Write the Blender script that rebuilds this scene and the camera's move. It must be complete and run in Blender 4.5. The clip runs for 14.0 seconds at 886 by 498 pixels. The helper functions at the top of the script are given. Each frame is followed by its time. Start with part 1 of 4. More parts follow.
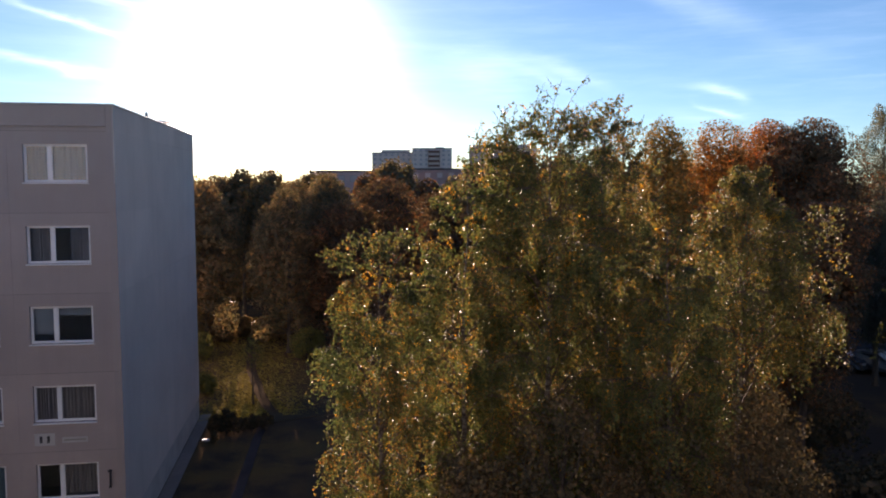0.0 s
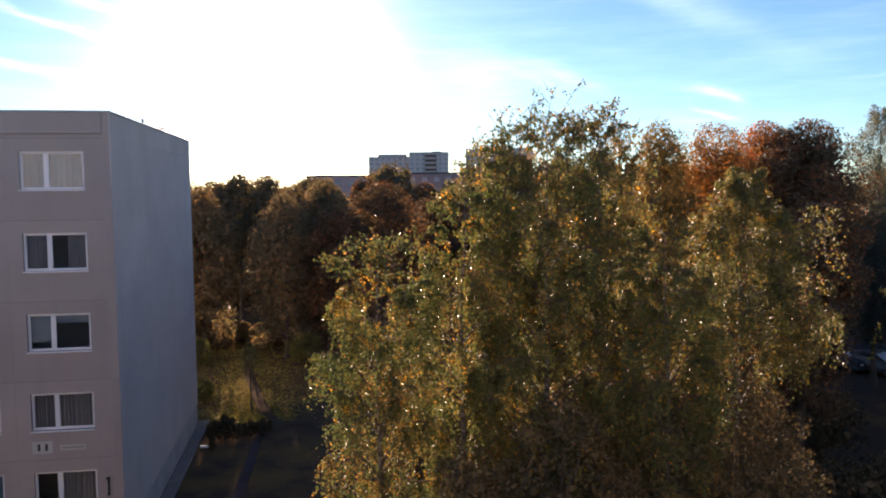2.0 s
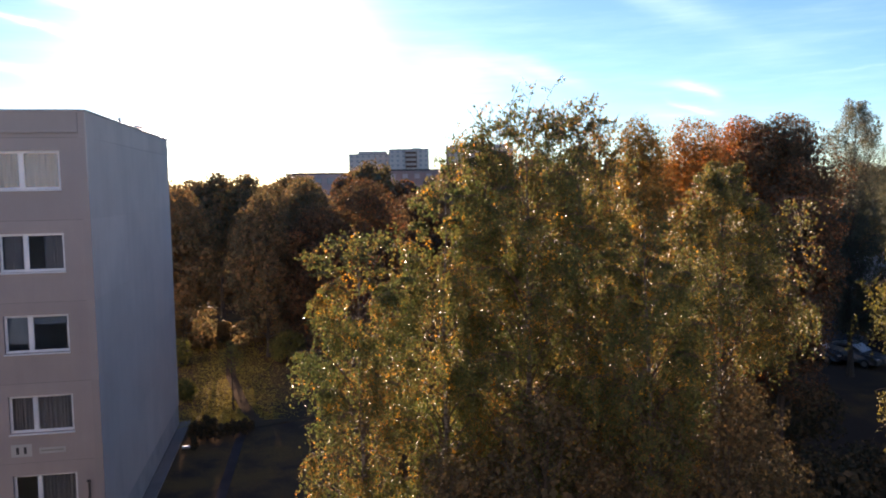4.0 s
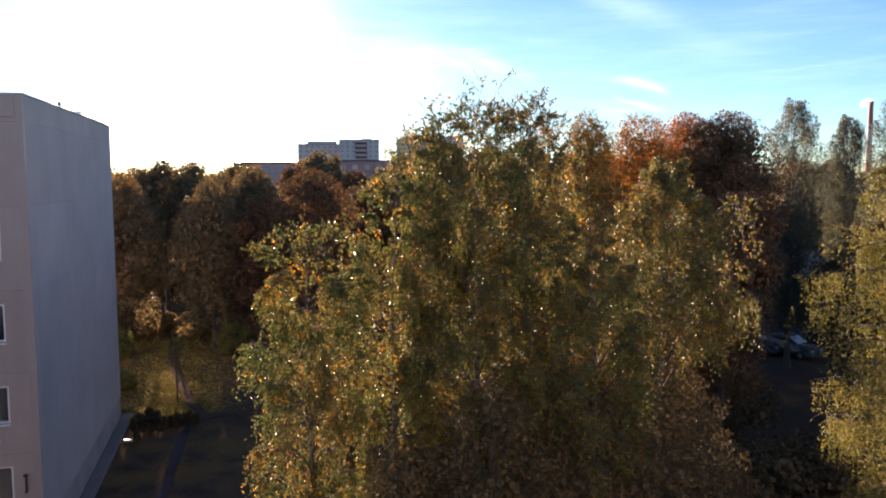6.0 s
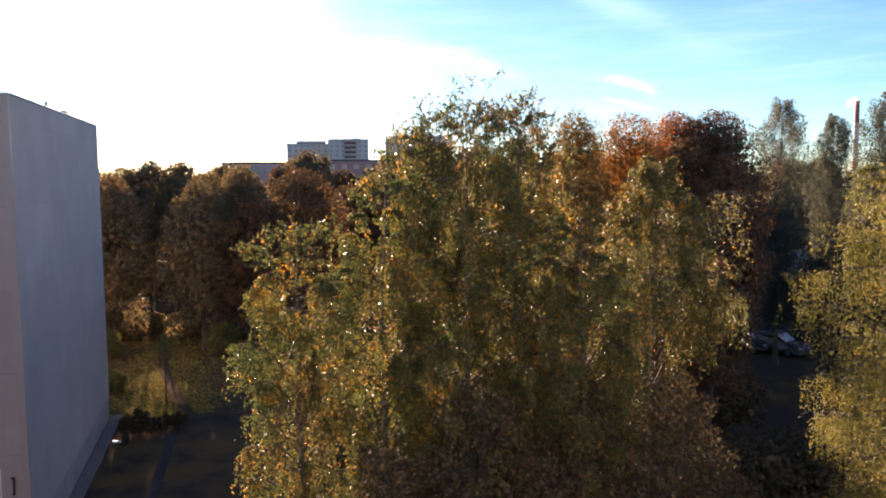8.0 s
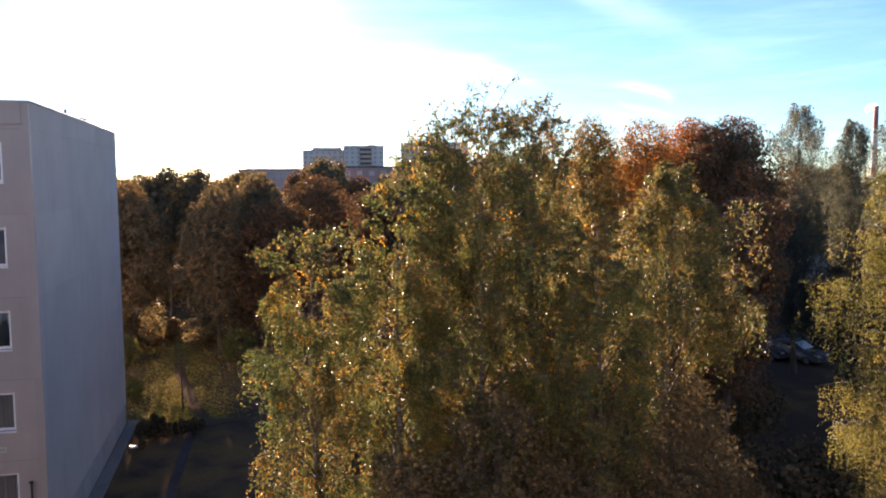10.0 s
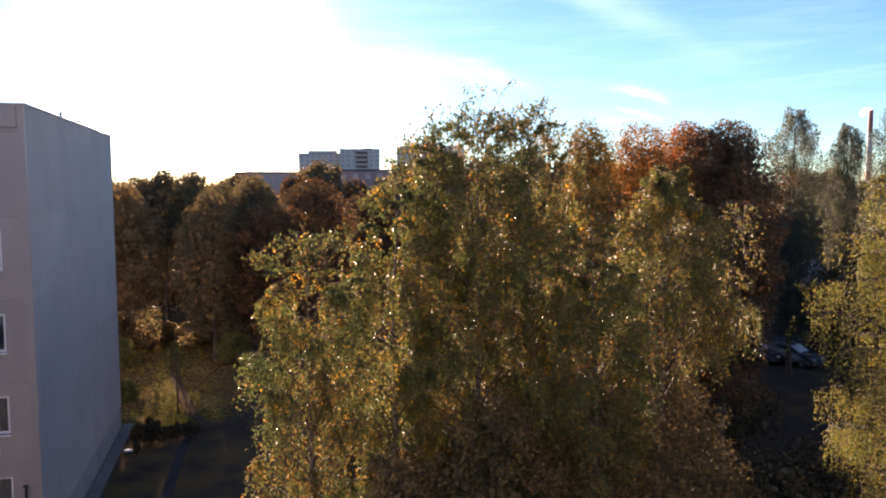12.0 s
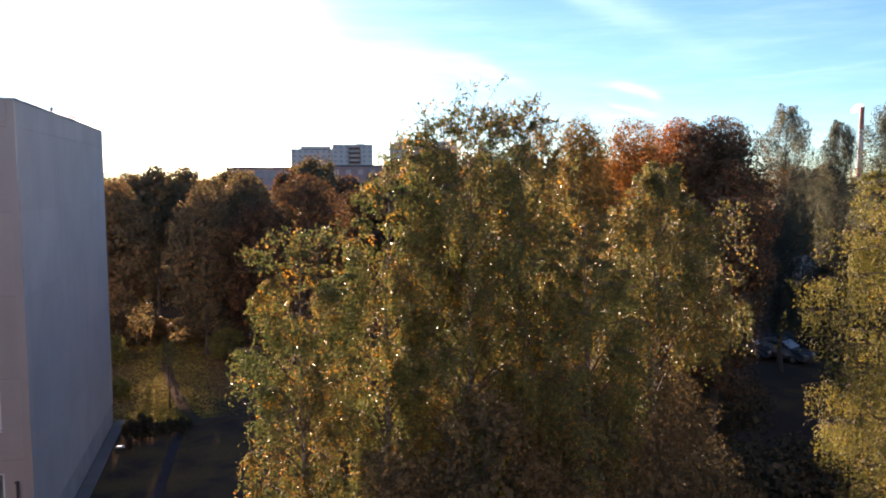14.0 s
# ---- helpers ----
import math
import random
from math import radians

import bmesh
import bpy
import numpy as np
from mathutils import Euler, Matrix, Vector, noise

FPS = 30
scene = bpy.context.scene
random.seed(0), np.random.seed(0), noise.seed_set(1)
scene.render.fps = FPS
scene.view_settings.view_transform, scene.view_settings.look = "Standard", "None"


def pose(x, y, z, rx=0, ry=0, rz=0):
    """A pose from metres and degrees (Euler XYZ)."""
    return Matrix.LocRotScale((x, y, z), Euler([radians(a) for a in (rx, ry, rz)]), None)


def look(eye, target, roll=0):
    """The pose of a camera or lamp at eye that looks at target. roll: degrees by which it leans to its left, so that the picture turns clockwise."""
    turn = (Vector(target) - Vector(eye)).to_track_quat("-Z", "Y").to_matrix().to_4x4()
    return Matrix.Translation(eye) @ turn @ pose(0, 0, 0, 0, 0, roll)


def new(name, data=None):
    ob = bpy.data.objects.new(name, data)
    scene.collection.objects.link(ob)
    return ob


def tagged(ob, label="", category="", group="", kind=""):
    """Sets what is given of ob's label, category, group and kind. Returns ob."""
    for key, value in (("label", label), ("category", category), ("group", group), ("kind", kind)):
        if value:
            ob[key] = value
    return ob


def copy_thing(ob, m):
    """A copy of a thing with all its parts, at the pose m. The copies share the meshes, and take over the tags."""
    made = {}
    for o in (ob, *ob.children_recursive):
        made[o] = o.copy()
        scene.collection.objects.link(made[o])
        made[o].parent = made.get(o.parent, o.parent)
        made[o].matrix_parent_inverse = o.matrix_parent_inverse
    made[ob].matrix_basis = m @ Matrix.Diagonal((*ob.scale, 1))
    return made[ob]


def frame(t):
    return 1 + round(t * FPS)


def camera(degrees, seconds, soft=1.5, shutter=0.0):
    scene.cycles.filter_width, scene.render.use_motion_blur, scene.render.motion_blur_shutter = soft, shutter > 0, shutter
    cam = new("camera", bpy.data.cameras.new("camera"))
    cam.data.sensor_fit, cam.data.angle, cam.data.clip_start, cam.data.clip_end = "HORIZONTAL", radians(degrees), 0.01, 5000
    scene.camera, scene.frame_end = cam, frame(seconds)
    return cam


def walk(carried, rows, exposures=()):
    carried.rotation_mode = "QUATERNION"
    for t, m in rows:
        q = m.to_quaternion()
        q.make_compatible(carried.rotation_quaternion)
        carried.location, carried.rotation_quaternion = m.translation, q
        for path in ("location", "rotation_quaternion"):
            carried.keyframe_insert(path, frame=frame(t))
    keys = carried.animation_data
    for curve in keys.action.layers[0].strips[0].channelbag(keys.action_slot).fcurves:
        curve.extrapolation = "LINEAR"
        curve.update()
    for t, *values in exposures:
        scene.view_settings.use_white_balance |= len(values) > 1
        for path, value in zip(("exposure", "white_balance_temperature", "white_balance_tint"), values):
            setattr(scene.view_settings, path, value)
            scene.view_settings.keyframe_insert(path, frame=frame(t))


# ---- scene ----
cam = camera(58.75, 14.0, soft=2.0)

# ---- the walk: a hand-held turn at one window, 13.2 m above the ground ----
EYE = Vector((0.0, 0.0, 13.2))
TURNS = [  # seconds, yaw, pitch, lean
    (0, 0.000, -4.770, 0.000),
    (0.5, -0.691, -4.805, -0.025),
    (1, -0.796, -4.772, -0.045),
    (1.5, -0.535, -4.672, -0.197),
    (2, -0.188, -4.480, -0.471),
    (2.5, -0.255, -4.404, -0.684),
    (5, -3.274, -5.137, -0.642),
    (5.5, -4.364, -5.297, -0.342),
    (6, -5.230, -5.374, -0.148),
    (6.5, -5.720, -5.433, -0.143),
    (7, -6.088, -5.438, -0.199),
    (9.5, -5.325, -5.249, -0.379),
    (10, -4.890, -4.949, -0.308),
    (10.5, -4.622, -4.648, -0.299),
    (11, -4.549, -4.530, -0.192),
    (11.5, -4.729, -4.604, -0.161),
    (12, -5.182, -4.709, -0.244),
    (12.5, -5.672, -4.777, -0.287),
    (13, -5.984, -4.873, -0.020),
    (13.5, -5.858, -4.982, 0.414),
    (14, -5.704, -5.009, -0.166),
]


def aim(yaw, pitch, lean):
    y, p = radians(yaw), radians(pitch)
    way = Vector((-math.sin(y) * math.cos(p), math.cos(y) * math.cos(p), math.sin(p)))
    return look(EYE, EYE + way, lean)


walk(cam, [(t, aim(y, p, r)) for t, y, p, r in TURNS],
     exposures=[(0.0, 2.13, 7100, 31), (0.5, 2.29, 7100, 31), (1.5, 2.46, 7100, 31), (5.0, 2.61, 7100, 31), (6.5, 2.61, 7100, 31), (9.5, 2.85, 7100, 31), (10.5, 2.81, 7100, 31), (11.5, 2.71, 7100, 31), (14.0, 2.73, 7100, 31)])


def spot(az, dist, z=0.0):
    """A place by compass angle from straight ahead (right is positive), distance and height."""
    a = radians(az)
    return Vector((dist * math.sin(a), dist * math.cos(a), z))


# ---- world, sun ----
SUN_AZ, SUN_EL = -12.6, 8.0
SUN_WAY = Vector((math.sin(radians(SUN_AZ)) * math.cos(radians(SUN_EL)),
                  math.cos(radians(SUN_AZ)) * math.cos(radians(SUN_EL)), math.sin(radians(SUN_EL))))


def sky_dir(az, el):
    a, e = radians(az), radians(el)
    return Vector((math.sin(a) * math.cos(e), math.cos(a) * math.cos(e), math.sin(e)))


class Net:
    """Short hand for building node trees."""

    def __init__(self, tree):
        self.tree, self.links = tree, tree.links

    def node(self, kind, **settings):
        n = self.tree.nodes.new(kind)
        for key, value in settings.items():
            if key == "op":
                n.operation = value
            elif key == "blend":
                n.data_type, n.blend_type = "RGBA", value
        return n

    def put(self, socket, value):
        if isinstance(value, bpy.types.NodeSocket):
            self.links.new(value, socket)
        elif value is not None:
            if isinstance(value, (tuple, list, Vector)) and socket.type == "RGBA" and len(value) == 3:
                value = (*value, 1.0)
            socket.default_value = value

    def math(self, op, a, b=0.0, c=None):
        n = self.node("ShaderNodeMath", op=op)
        self.put(n.inputs[0], a)
        self.put(n.inputs[1], b)
        if c is not None:
            self.put(n.inputs[2], c)
        return n.outputs[0]

    def dot(self, a, b):
        n = self.node("ShaderNodeVectorMath", op="DOT_PRODUCT")
        self.put(n.inputs[0], a)
        self.put(n.inputs[1], b)
        return n.outputs["Value"]

    def mix(self, fac, a, b, blend="MIX"):
        n = self.node("ShaderNodeMix", blend=blend)
        self.put(n.inputs[0], fac)
        self.put(n.inputs[6], a)
        self.put(n.inputs[7], b)
        return n.outputs[2]

    def noise(self, vector, scale, detail=3.0, rough=0.55):
        n = self.node("ShaderNodeTexNoise")
        self.put(n.inputs["Vector"], vector)
        n.inputs["Scale"].default_value = scale
        n.inputs["Detail"].default_value = detail
        n.inputs["Roughness"].default_value = rough
        return n.outputs["Fac"]

    def ramp(self, value, low, high, to_low=0.0, to_high=1.0):
        n = self.node("ShaderNodeMapRange")
        self.put(n.inputs[0], value)
        for i, v in enumerate((low, high, to_low, to_high), 1):
            n.inputs[i].default_value = v
        return n.outputs[0]

    def colours(self, value, stops):
        n = self.node("ShaderNodeValToRGB")
        self.put(n.inputs[0], value)
        e = n.color_ramp.elements
        while len(e) < len(stops):
            e.new(0.5)
        for el, (p, c) in zip(e, stops):
            el.position, el.color = p, (*c, 1.0)
        return n.outputs[0]

    def scaled(self, vector, scale):
        n = self.node("ShaderNodeMapping")
        self.put(n.inputs["Vector"], vector)
        n.inputs["Scale"].default_value = scale
        return n.outputs[0]


world = bpy.data.worlds.new("sky")
scene.world = world
world.use_nodes = True
wn = Net(world.node_tree)
world.node_tree.nodes.clear()
sky = wn.node("ShaderNodeTexSky")
sky.sky_type, sky.sun_disc = "NISHITA", False
sky.sun_elevation, sky.sun_rotation = radians(SUN_EL), radians(SUN_AZ)
sky.altitude, sky.air_density, sky.dust_density, sky.ozone_density = 50, 0.78, 0.12, 2.9
ray = wn.node("ShaderNodeTexCoord").outputs["Generated"]

# thin ice cloud: fibres in a few places, brightening towards the sun as ice cloud does
fibre_a = wn.noise(wn.scaled(ray, (2.0, 2.0, 16.0)), 3.5, 6.0, 0.62)
fibre_b = wn.noise(wn.scaled(ray, (5.0, 5.0, 60.0)), 2.5, 5.0, 0.6)
fibres = wn.math("MULTIPLY", wn.ramp(fibre_a, 0.40, 0.72), wn.ramp(fibre_b, 0.3, 0.75, 0.35, 1.0))


drift = wn.node("ShaderNodeTexNoise")
wn.put(drift.inputs["Vector"], wn.scaled(ray, (9.0, 9.0, 26.0)))
drift.inputs["Scale"].default_value, drift.inputs["Detail"].default_value = 1.6, 5.0
shift = wn.node("ShaderNodeVectorMath", op="MULTIPLY_ADD")
wn.put(shift.inputs[0], drift.outputs["Color"])
shift.inputs[1].default_value, shift.inputs[2].default_value = (0.05, 0.05, 0.022), (-0.025, -0.025, -0.011)
bent = wn.node("ShaderNodeVectorMath", op="ADD")
wn.put(bent.inputs[0], ray)
wn.put(bent.inputs[1], shift.outputs[0])
bent = bent.outputs[0]


def wisp(az, el, length, width, tilt, amount):
    c = sky_dir(az, el)
    amount *= 0.65
    side = Vector((math.cos(radians(az)), -math.sin(radians(az)), 0))
    up = side.cross(c)
    u = side * math.cos(radians(tilt)) + up * math.sin(radians(tilt))
    v = up * math.cos(radians(tilt)) - side * math.sin(radians(tilt))
    a = wn.math("MULTIPLY", wn.dot(bent, u), 1 / math.sin(radians(length)))
    b = wn.math("MULTIPLY_ADD", wn.dot(bent, v), 1 / math.sin(radians(width)), 0.0)
    off = (c.dot(u), c.dot(v))
    a = wn.math("SUBTRACT", a, off[0] / math.sin(radians(length)))
    b = wn.math("SUBTRACT", b, off[1] / math.sin(radians(width)))
    r = wn.math("ADD", wn.math("MULTIPLY", a, a), wn.math("MULTIPLY", b, b))
    front = wn.ramp(wn.dot(ray, c), 0.2, 0.5)
    g = wn.math("POWER", 2.718, wn.math("MULTIPLY", r, -1.0))
    return wn.math("MULTIPLY", wn.math("MULTIPLY", g, front), amount)


WISPS = [(19.0, 6.4, 1.5, 0.3, -6, 0.5), (20.2, 5.9, 1.1, 0.22, -22, 0.45), (19.6, 5.0, 1.4, 0.16, -14, 0.4), (17.6, 4.6, 2.2, 0.5, -10, 0.15), (8.4, 7.9, 3.2, 0.5, -20, 0.35), (2.9, 8.1, 2.3, 1.6, -20, 0.4), (6.2, 7.8, 2.6, 0.5, -24, 0.3),
         (-24.5, 10.4, 5.0, 0.25, -14, 0.8), (-24.0, 7.2, 6.0, 0.3, -8, 1.0), (-27.0, 12.6, 5.0, 0.25, -12, 0.6), (-20.5, 11.6, 3.5, 0.2, -12, 0.5),
         (17.0, 12.0, 5.5, 0.8, -24, 0.25), (31.0, 7.1, 6.5, 0.10, 5, 0.07), (24.0, 8.6, 4.0, 0.9, 6, 0.12), (4.0, 3.8, 8.0, 1.2, 0, 0.1)]
cover = wn.math("MULTIPLY", fibres, 0.09)
for w in WISPS:
    grain = wn.math("MULTIPLY_ADD", fibre_b, 0.9, 0.25) if w[3] > 0.2 else 1.0
    cover = wn.math("ADD", cover, wn.math("MULTIPLY", wisp(*w), grain))
near_sun = wn.math("MAXIMUM", wn.dot(ray, SUN_WAY), 0.0)
halo = wn.math("ADD", wn.math("MULTIPLY", wn.math("POWER", near_sun, 175.0), 13.0),
               wn.math("MULTIPLY", wn.math("POWER", near_sun, 1500.0), 60.0))
above = wn.ramp(wn.node("ShaderNodeSeparateXYZ").outputs[2], 0.0, 0.02)
split = wn.tree.nodes[-2]
wn.put(split.inputs[0], ray)
clear = wn.mix(1.0, sky.outputs[0], (0.57, 0.77, 0.835), "MULTIPLY")
cloudy = wn.mix(wn.math("MINIMUM", cover, 0.85), clear, wn.mix(1.0, clear, (5.2, 5.9, 6.2), "ADD"))
glow = wn.node("ShaderNodeVectorMath", op="SCALE")
glow.inputs[0].default_value = (1.0, 0.97, 0.92)
wn.put(glow.inputs["Scale"], wn.math("MULTIPLY", halo, above))
total = wn.mix(1.0, cloudy, glow.outputs[0], "ADD")
bg = wn.node("ShaderNodeBackground")
wn.put(bg.inputs[0], total)
bg.inputs[1].default_value = 0.05
wn.links.new(bg.outputs[0], wn.node("ShaderNodeOutputWorld").inputs[0])

sun_data = bpy.data.lights.new("sun", "SUN")
sun_data.energy, sun_data.angle, sun_data.color = 4.4, radians(0.53), (1.0, 0.83, 0.62)
sun = new("sun", sun_data)
sun.matrix_world = look(SUN_WAY * 400, (0, 0, 0))

# ---- materials ----


def material(name, build):
    m = bpy.data.materials.new(name)
    m.use_nodes = True
    m.node_tree.nodes.clear()
    n = Net(m.node_tree)
    out = n.node("ShaderNodeOutputMaterial")
    m.node_tree.links.new(build(n), out.inputs[0])
    return m


def surface(n, colour, rough=0.8, bump=None, height=0.02, metal=0.0, shine=0.5):
    p = n.node("ShaderNodeBsdfPrincipled")
    n.put(p.inputs["Base Color"], colour)
    n.put(p.inputs["Roughness"], rough)
    p.inputs["Metallic"].default_value = metal
    p.inputs["Specular IOR Level"].default_value = shine
    if bump is not None:
        b = n.node("ShaderNodeBump")
        n.put(b.inputs["Height"], bump)
        b.inputs["Distance"].default_value = height
        b.inputs["Strength"].default_value = 0.6
        n.links.new(b.outputs[0], p.inputs["Normal"])
    return p.outputs[0]


def place_of(n):
    return n.node("ShaderNodeNewGeometry").outputs["Position"]


def plain(name, colour, rough=0.6, var=0.15, scale=3.0, metal=0.0):
    """Paint, plaster or metal with stains at a large and grain at a small scale."""
    def build(n):
        at = place_of(n)
        big, fine = n.noise(at, scale * 0.25, 4), n.noise(at, scale * 6, 3)
        dark = tuple(c * (1 - var * 1.6) for c in colour)
        light = tuple(min(1, c * (1 + var)) for c in colour)
        c = n.mix(n.ramp(big, 0.3, 0.7), dark, light)
        c = n.mix(n.math("MULTIPLY", n.ramp(fine, 0.35, 0.7), 0.35), c, tuple(v * (1 - var) for v in colour))
        return surface(n, c, n.ramp(big, 0.3, 0.7, rough + 0.08, rough - 0.08), fine, 0.004, metal)
    return material(name, build)


def panel_concrete(name, colour, streak=0.3):
    """Old panel-block concrete with rain streaks, patches and pebble-dash grain."""
    def build(n):
        at = place_of(n)
        info = n.node("ShaderNodeObjectInfo").outputs["Random"]
        patch = n.noise(at, 0.45, 5)
        run = n.noise(n.scaled(at, (1.6, 1.6, 0.12)), 1.5, 5, 0.6)
        grit = n.noise(at, 45.0, 2)
        base = n.mix(info, tuple(c * 0.95 for c in colour), tuple(min(1, c * 1.05) for c in colour))
        c = n.mix(n.math("MULTIPLY", n.ramp(patch, 0.35, 0.7), 0.5), base, tuple(v * 0.72 for v in colour))
        c = n.mix(n.math("MULTIPLY", n.ramp(run, 0.45, 0.75), streak), c, tuple(v * 0.55 for v in colour))
        c = n.mix(n.math("MULTIPLY", n.ramp(grit, 0.4, 0.7), 0.25), c, tuple(v * 0.7 for v in colour))
        return surface(n, c, 0.9, grit, 0.006)
    return material(name, build)


def leaf_material(name, stops, patch_scale=0.6, through_light=0.47, rough=0.48, shine=0.12, turned=None):
    """Leaves: each one its own tint, patches of turned colour, light through the blade and a waxy gloss."""
    def build(n):
        geo = n.node("ShaderNodeNewGeometry")
        own = geo.outputs["Random Per Island"]
        patch = n.ramp(n.noise(geo.outputs["Position"], patch_scale, 3), 0.3, 0.7)
        spray = n.ramp(n.noise(geo.outputs["Position"], patch_scale * 5, 2), 0.42, 0.66)
        pick = n.math("ADD", n.math("MULTIPLY", own, 0.48), n.math("MULTIPLY", n.math("ADD", n.math("MULTIPLY", patch, 0.6), n.math("MULTIPLY", spray, 0.4)), 0.52))
        c = n.colours(n.ramp(pick, 0.16, 0.84), stops)
        if turned:  # single sprays that have turned before the rest
            early = n.math("MULTIPLY", n.ramp(n.noise(geo.outputs["Position"], 3.2, 1), 0.65, 0.70), n.ramp(own, 0.25, 0.35))
            c = n.mix(early, c, turned)
        p = n.node("ShaderNodeBsdfPrincipled")
        n.put(p.inputs["Base Color"], c)
        p.inputs["Roughness"].default_value = rough
        p.inputs["Specular IOR Level"].default_value = shine
        t = n.node("ShaderNodeBsdfTranslucent")
        n.put(t.inputs[0], n.mix(1.0, c, (1.16, 1.04, 0.66), "MULTIPLY"))
        m = n.node("ShaderNodeMixShader")
        m.inputs[0].default_value = through_light
        n.links.new(p.outputs[0], m.inputs[1])
        n.links.new(t.outputs[0], m.inputs[2])
        return m.outputs[0]
    return material(name, build)


def bark_material(name, birch):
    def build(n):
        at = place_of(n)
        if birch:
            band = n.noise(n.scaled(at, (6, 6, 30)), 1.0, 3)
            c = n.colours(band, [(0.0, (0.03, 0.025, 0.02)), (0.40, (0.06, 0.05, 0.045)), (0.56, (0.15, 0.138, 0.124)), (1.0, (0.25, 0.235, 0.22))])
        else:
            band = n.noise(n.scaled(at, (14, 14, 2)), 1.0, 4)
            c = n.colours(band, [(0.25, (0.035, 0.028, 0.022)), (0.75, (0.095, 0.078, 0.064))])
        return surface(n, c, 0.9, band, 0.02)
    return material(name, build)


def glass_material(name):
    def build(n):
        clear = n.node("ShaderNodeBsdfTransparent")
        clear.inputs[0].default_value = (0.80, 0.84, 0.84, 1)
        gloss = n.node("ShaderNodeBsdfGlossy")
        gloss.inputs["Roughness"].default_value = 0.02
        gloss.inputs["Color"].default_value = (0.95, 0.97, 1, 1)
        f = n.node("ShaderNodeFresnel")
        f.inputs[0].default_value = 1.5
        m = n.node("ShaderNodeMixShader")
        n.links.new(f.outputs[0], m.inputs[0])
        n.links.new(clear.outputs[0], m.inputs[1])
        n.links.new(gloss.outputs[0], m.inputs[2])
        return m.outputs[0]
    return material(name, build)


def ground_material():
    def build(n):
        at = place_of(n)
        big, mid, fine = n.noise(at, 0.06, 4), n.noise(at, 0.5, 5), n.noise(at, 9.0, 4, 0.7)
        grass = n.mix(n.ramp(mid, 0.3, 0.7), (0.066, 0.047, 0.039), (0.090, 0.065, 0.050))
        litter = n.colours(n.noise(at, 22.0, 2), [(0.35, (0.07, 0.046, 0.028)), (0.55, (0.17, 0.11, 0.05)), (0.75, (0.27, 0.18, 0.07))])
        earth = n.mix(fine, (0.048, 0.036, 0.030), (0.090, 0.066, 0.052))
        c = n.mix(n.ramp(n.math("ADD", n.math("MULTIPLY", mid, 0.6), n.math("MULTIPLY", fine, 0.4)), 0.41, 0.55), grass, litter)
        c = n.mix(n.ramp(big, 0.44, 0.58), c, earth)
        return surface(n, c, 0.95, fine, 0.006, 0.0, 0.0)
    return material("leaf_strewn_grass", build)


def asphalt_material(name, colour):
    def build(n):
        at = place_of(n)
        big, fine = n.noise(at, 0.35, 4), n.noise(at, 40.0, 2)
        leaves = n.math("MULTIPLY", n.ramp(n.noise(at, 14.0, 2), 0.66, 0.70), 0.5)
        c = n.mix(n.ramp(big, 0.3, 0.7), tuple(v * 0.75 for v in colour), tuple(v * 1.25 for v in colour))
        c = n.mix(n.math("MULTIPLY", fine, 0.3), c, tuple(v * 0.6 for v in colour))
        c = n.mix(leaves, c, (0.22, 0.14, 0.04))
        return surface(n, c, 0.9, fine, 0.004, 0.0, 0.0)
    return material(name, build)


# facade is toned darker than the gable to carry the weaker light on it
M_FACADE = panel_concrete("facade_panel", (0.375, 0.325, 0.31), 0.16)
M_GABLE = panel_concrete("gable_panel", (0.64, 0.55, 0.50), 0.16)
M_WALL = panel_concrete("house_wall_panel", (0.28, 0.29, 0.30))
M_JOINT = plain("joint_mortar", (0.46, 0.42, 0.39), 0.9)
M_SEAM = plain("weathered_seam", (0.17, 0.15, 0.145), 0.9)
M_PLINTH = panel_concrete("plinth_concrete", (0.22, 0.19, 0.175), 0.4)
M_WHITE = plain("white_window_plastic", (0.74, 0.75, 0.76), 0.4, 0.05)
M_ROOM = plain("room_plaster", (0.62, 0.58, 0.57), 0.9)
M_CURTAIN = plain("net_curtain", (0.20, 0.33, 0.41), 0.9, 0.12)
M_DRAPE = plain("brown_drape", (0.50, 0.42, 0.41), 0.9, 0.1)
M_BLIND = plain("pale_roller_blind", (0.50, 0.50, 0.52), 0.8, 0.05)
M_ZINC = plain("zinc_sheet", (0.35, 0.36, 0.38), 0.45, 0.2, 3.0, 0.7)
M_ROOFING = plain("bitumen_roofing", (0.06, 0.06, 0.065), 0.9)
M_GLASS = glass_material("window_glass")
M_SIGN = plain("sign_enamel", (0.46, 0.46, 0.45), 0.35, 0.04)
M_SIGN_DARK = plain("sign_black", (0.03, 0.03, 0.035), 0.5)
M_FADED = plain("faded_plate", (0.42, 0.41, 0.40), 0.6)
M_BIRCH = bark_material("birch_bark", True)
M_BARK = bark_material("grey_brown_bark", False)
M_TWIG = plain("birch_twig", (0.07, 0.05, 0.04), 0.8)
M_GROUND = ground_material()
M_ASPHALT = asphalt_material("worn_asphalt", (0.032, 0.028, 0.028))
M_WALK = asphalt_material("dirty_walk", (0.075, 0.062, 0.064))
M_PATH = asphalt_material("trodden_path", (0.085, 0.064, 0.045))
M_KERB = panel_concrete("kerb_concrete", (0.33, 0.32, 0.30))

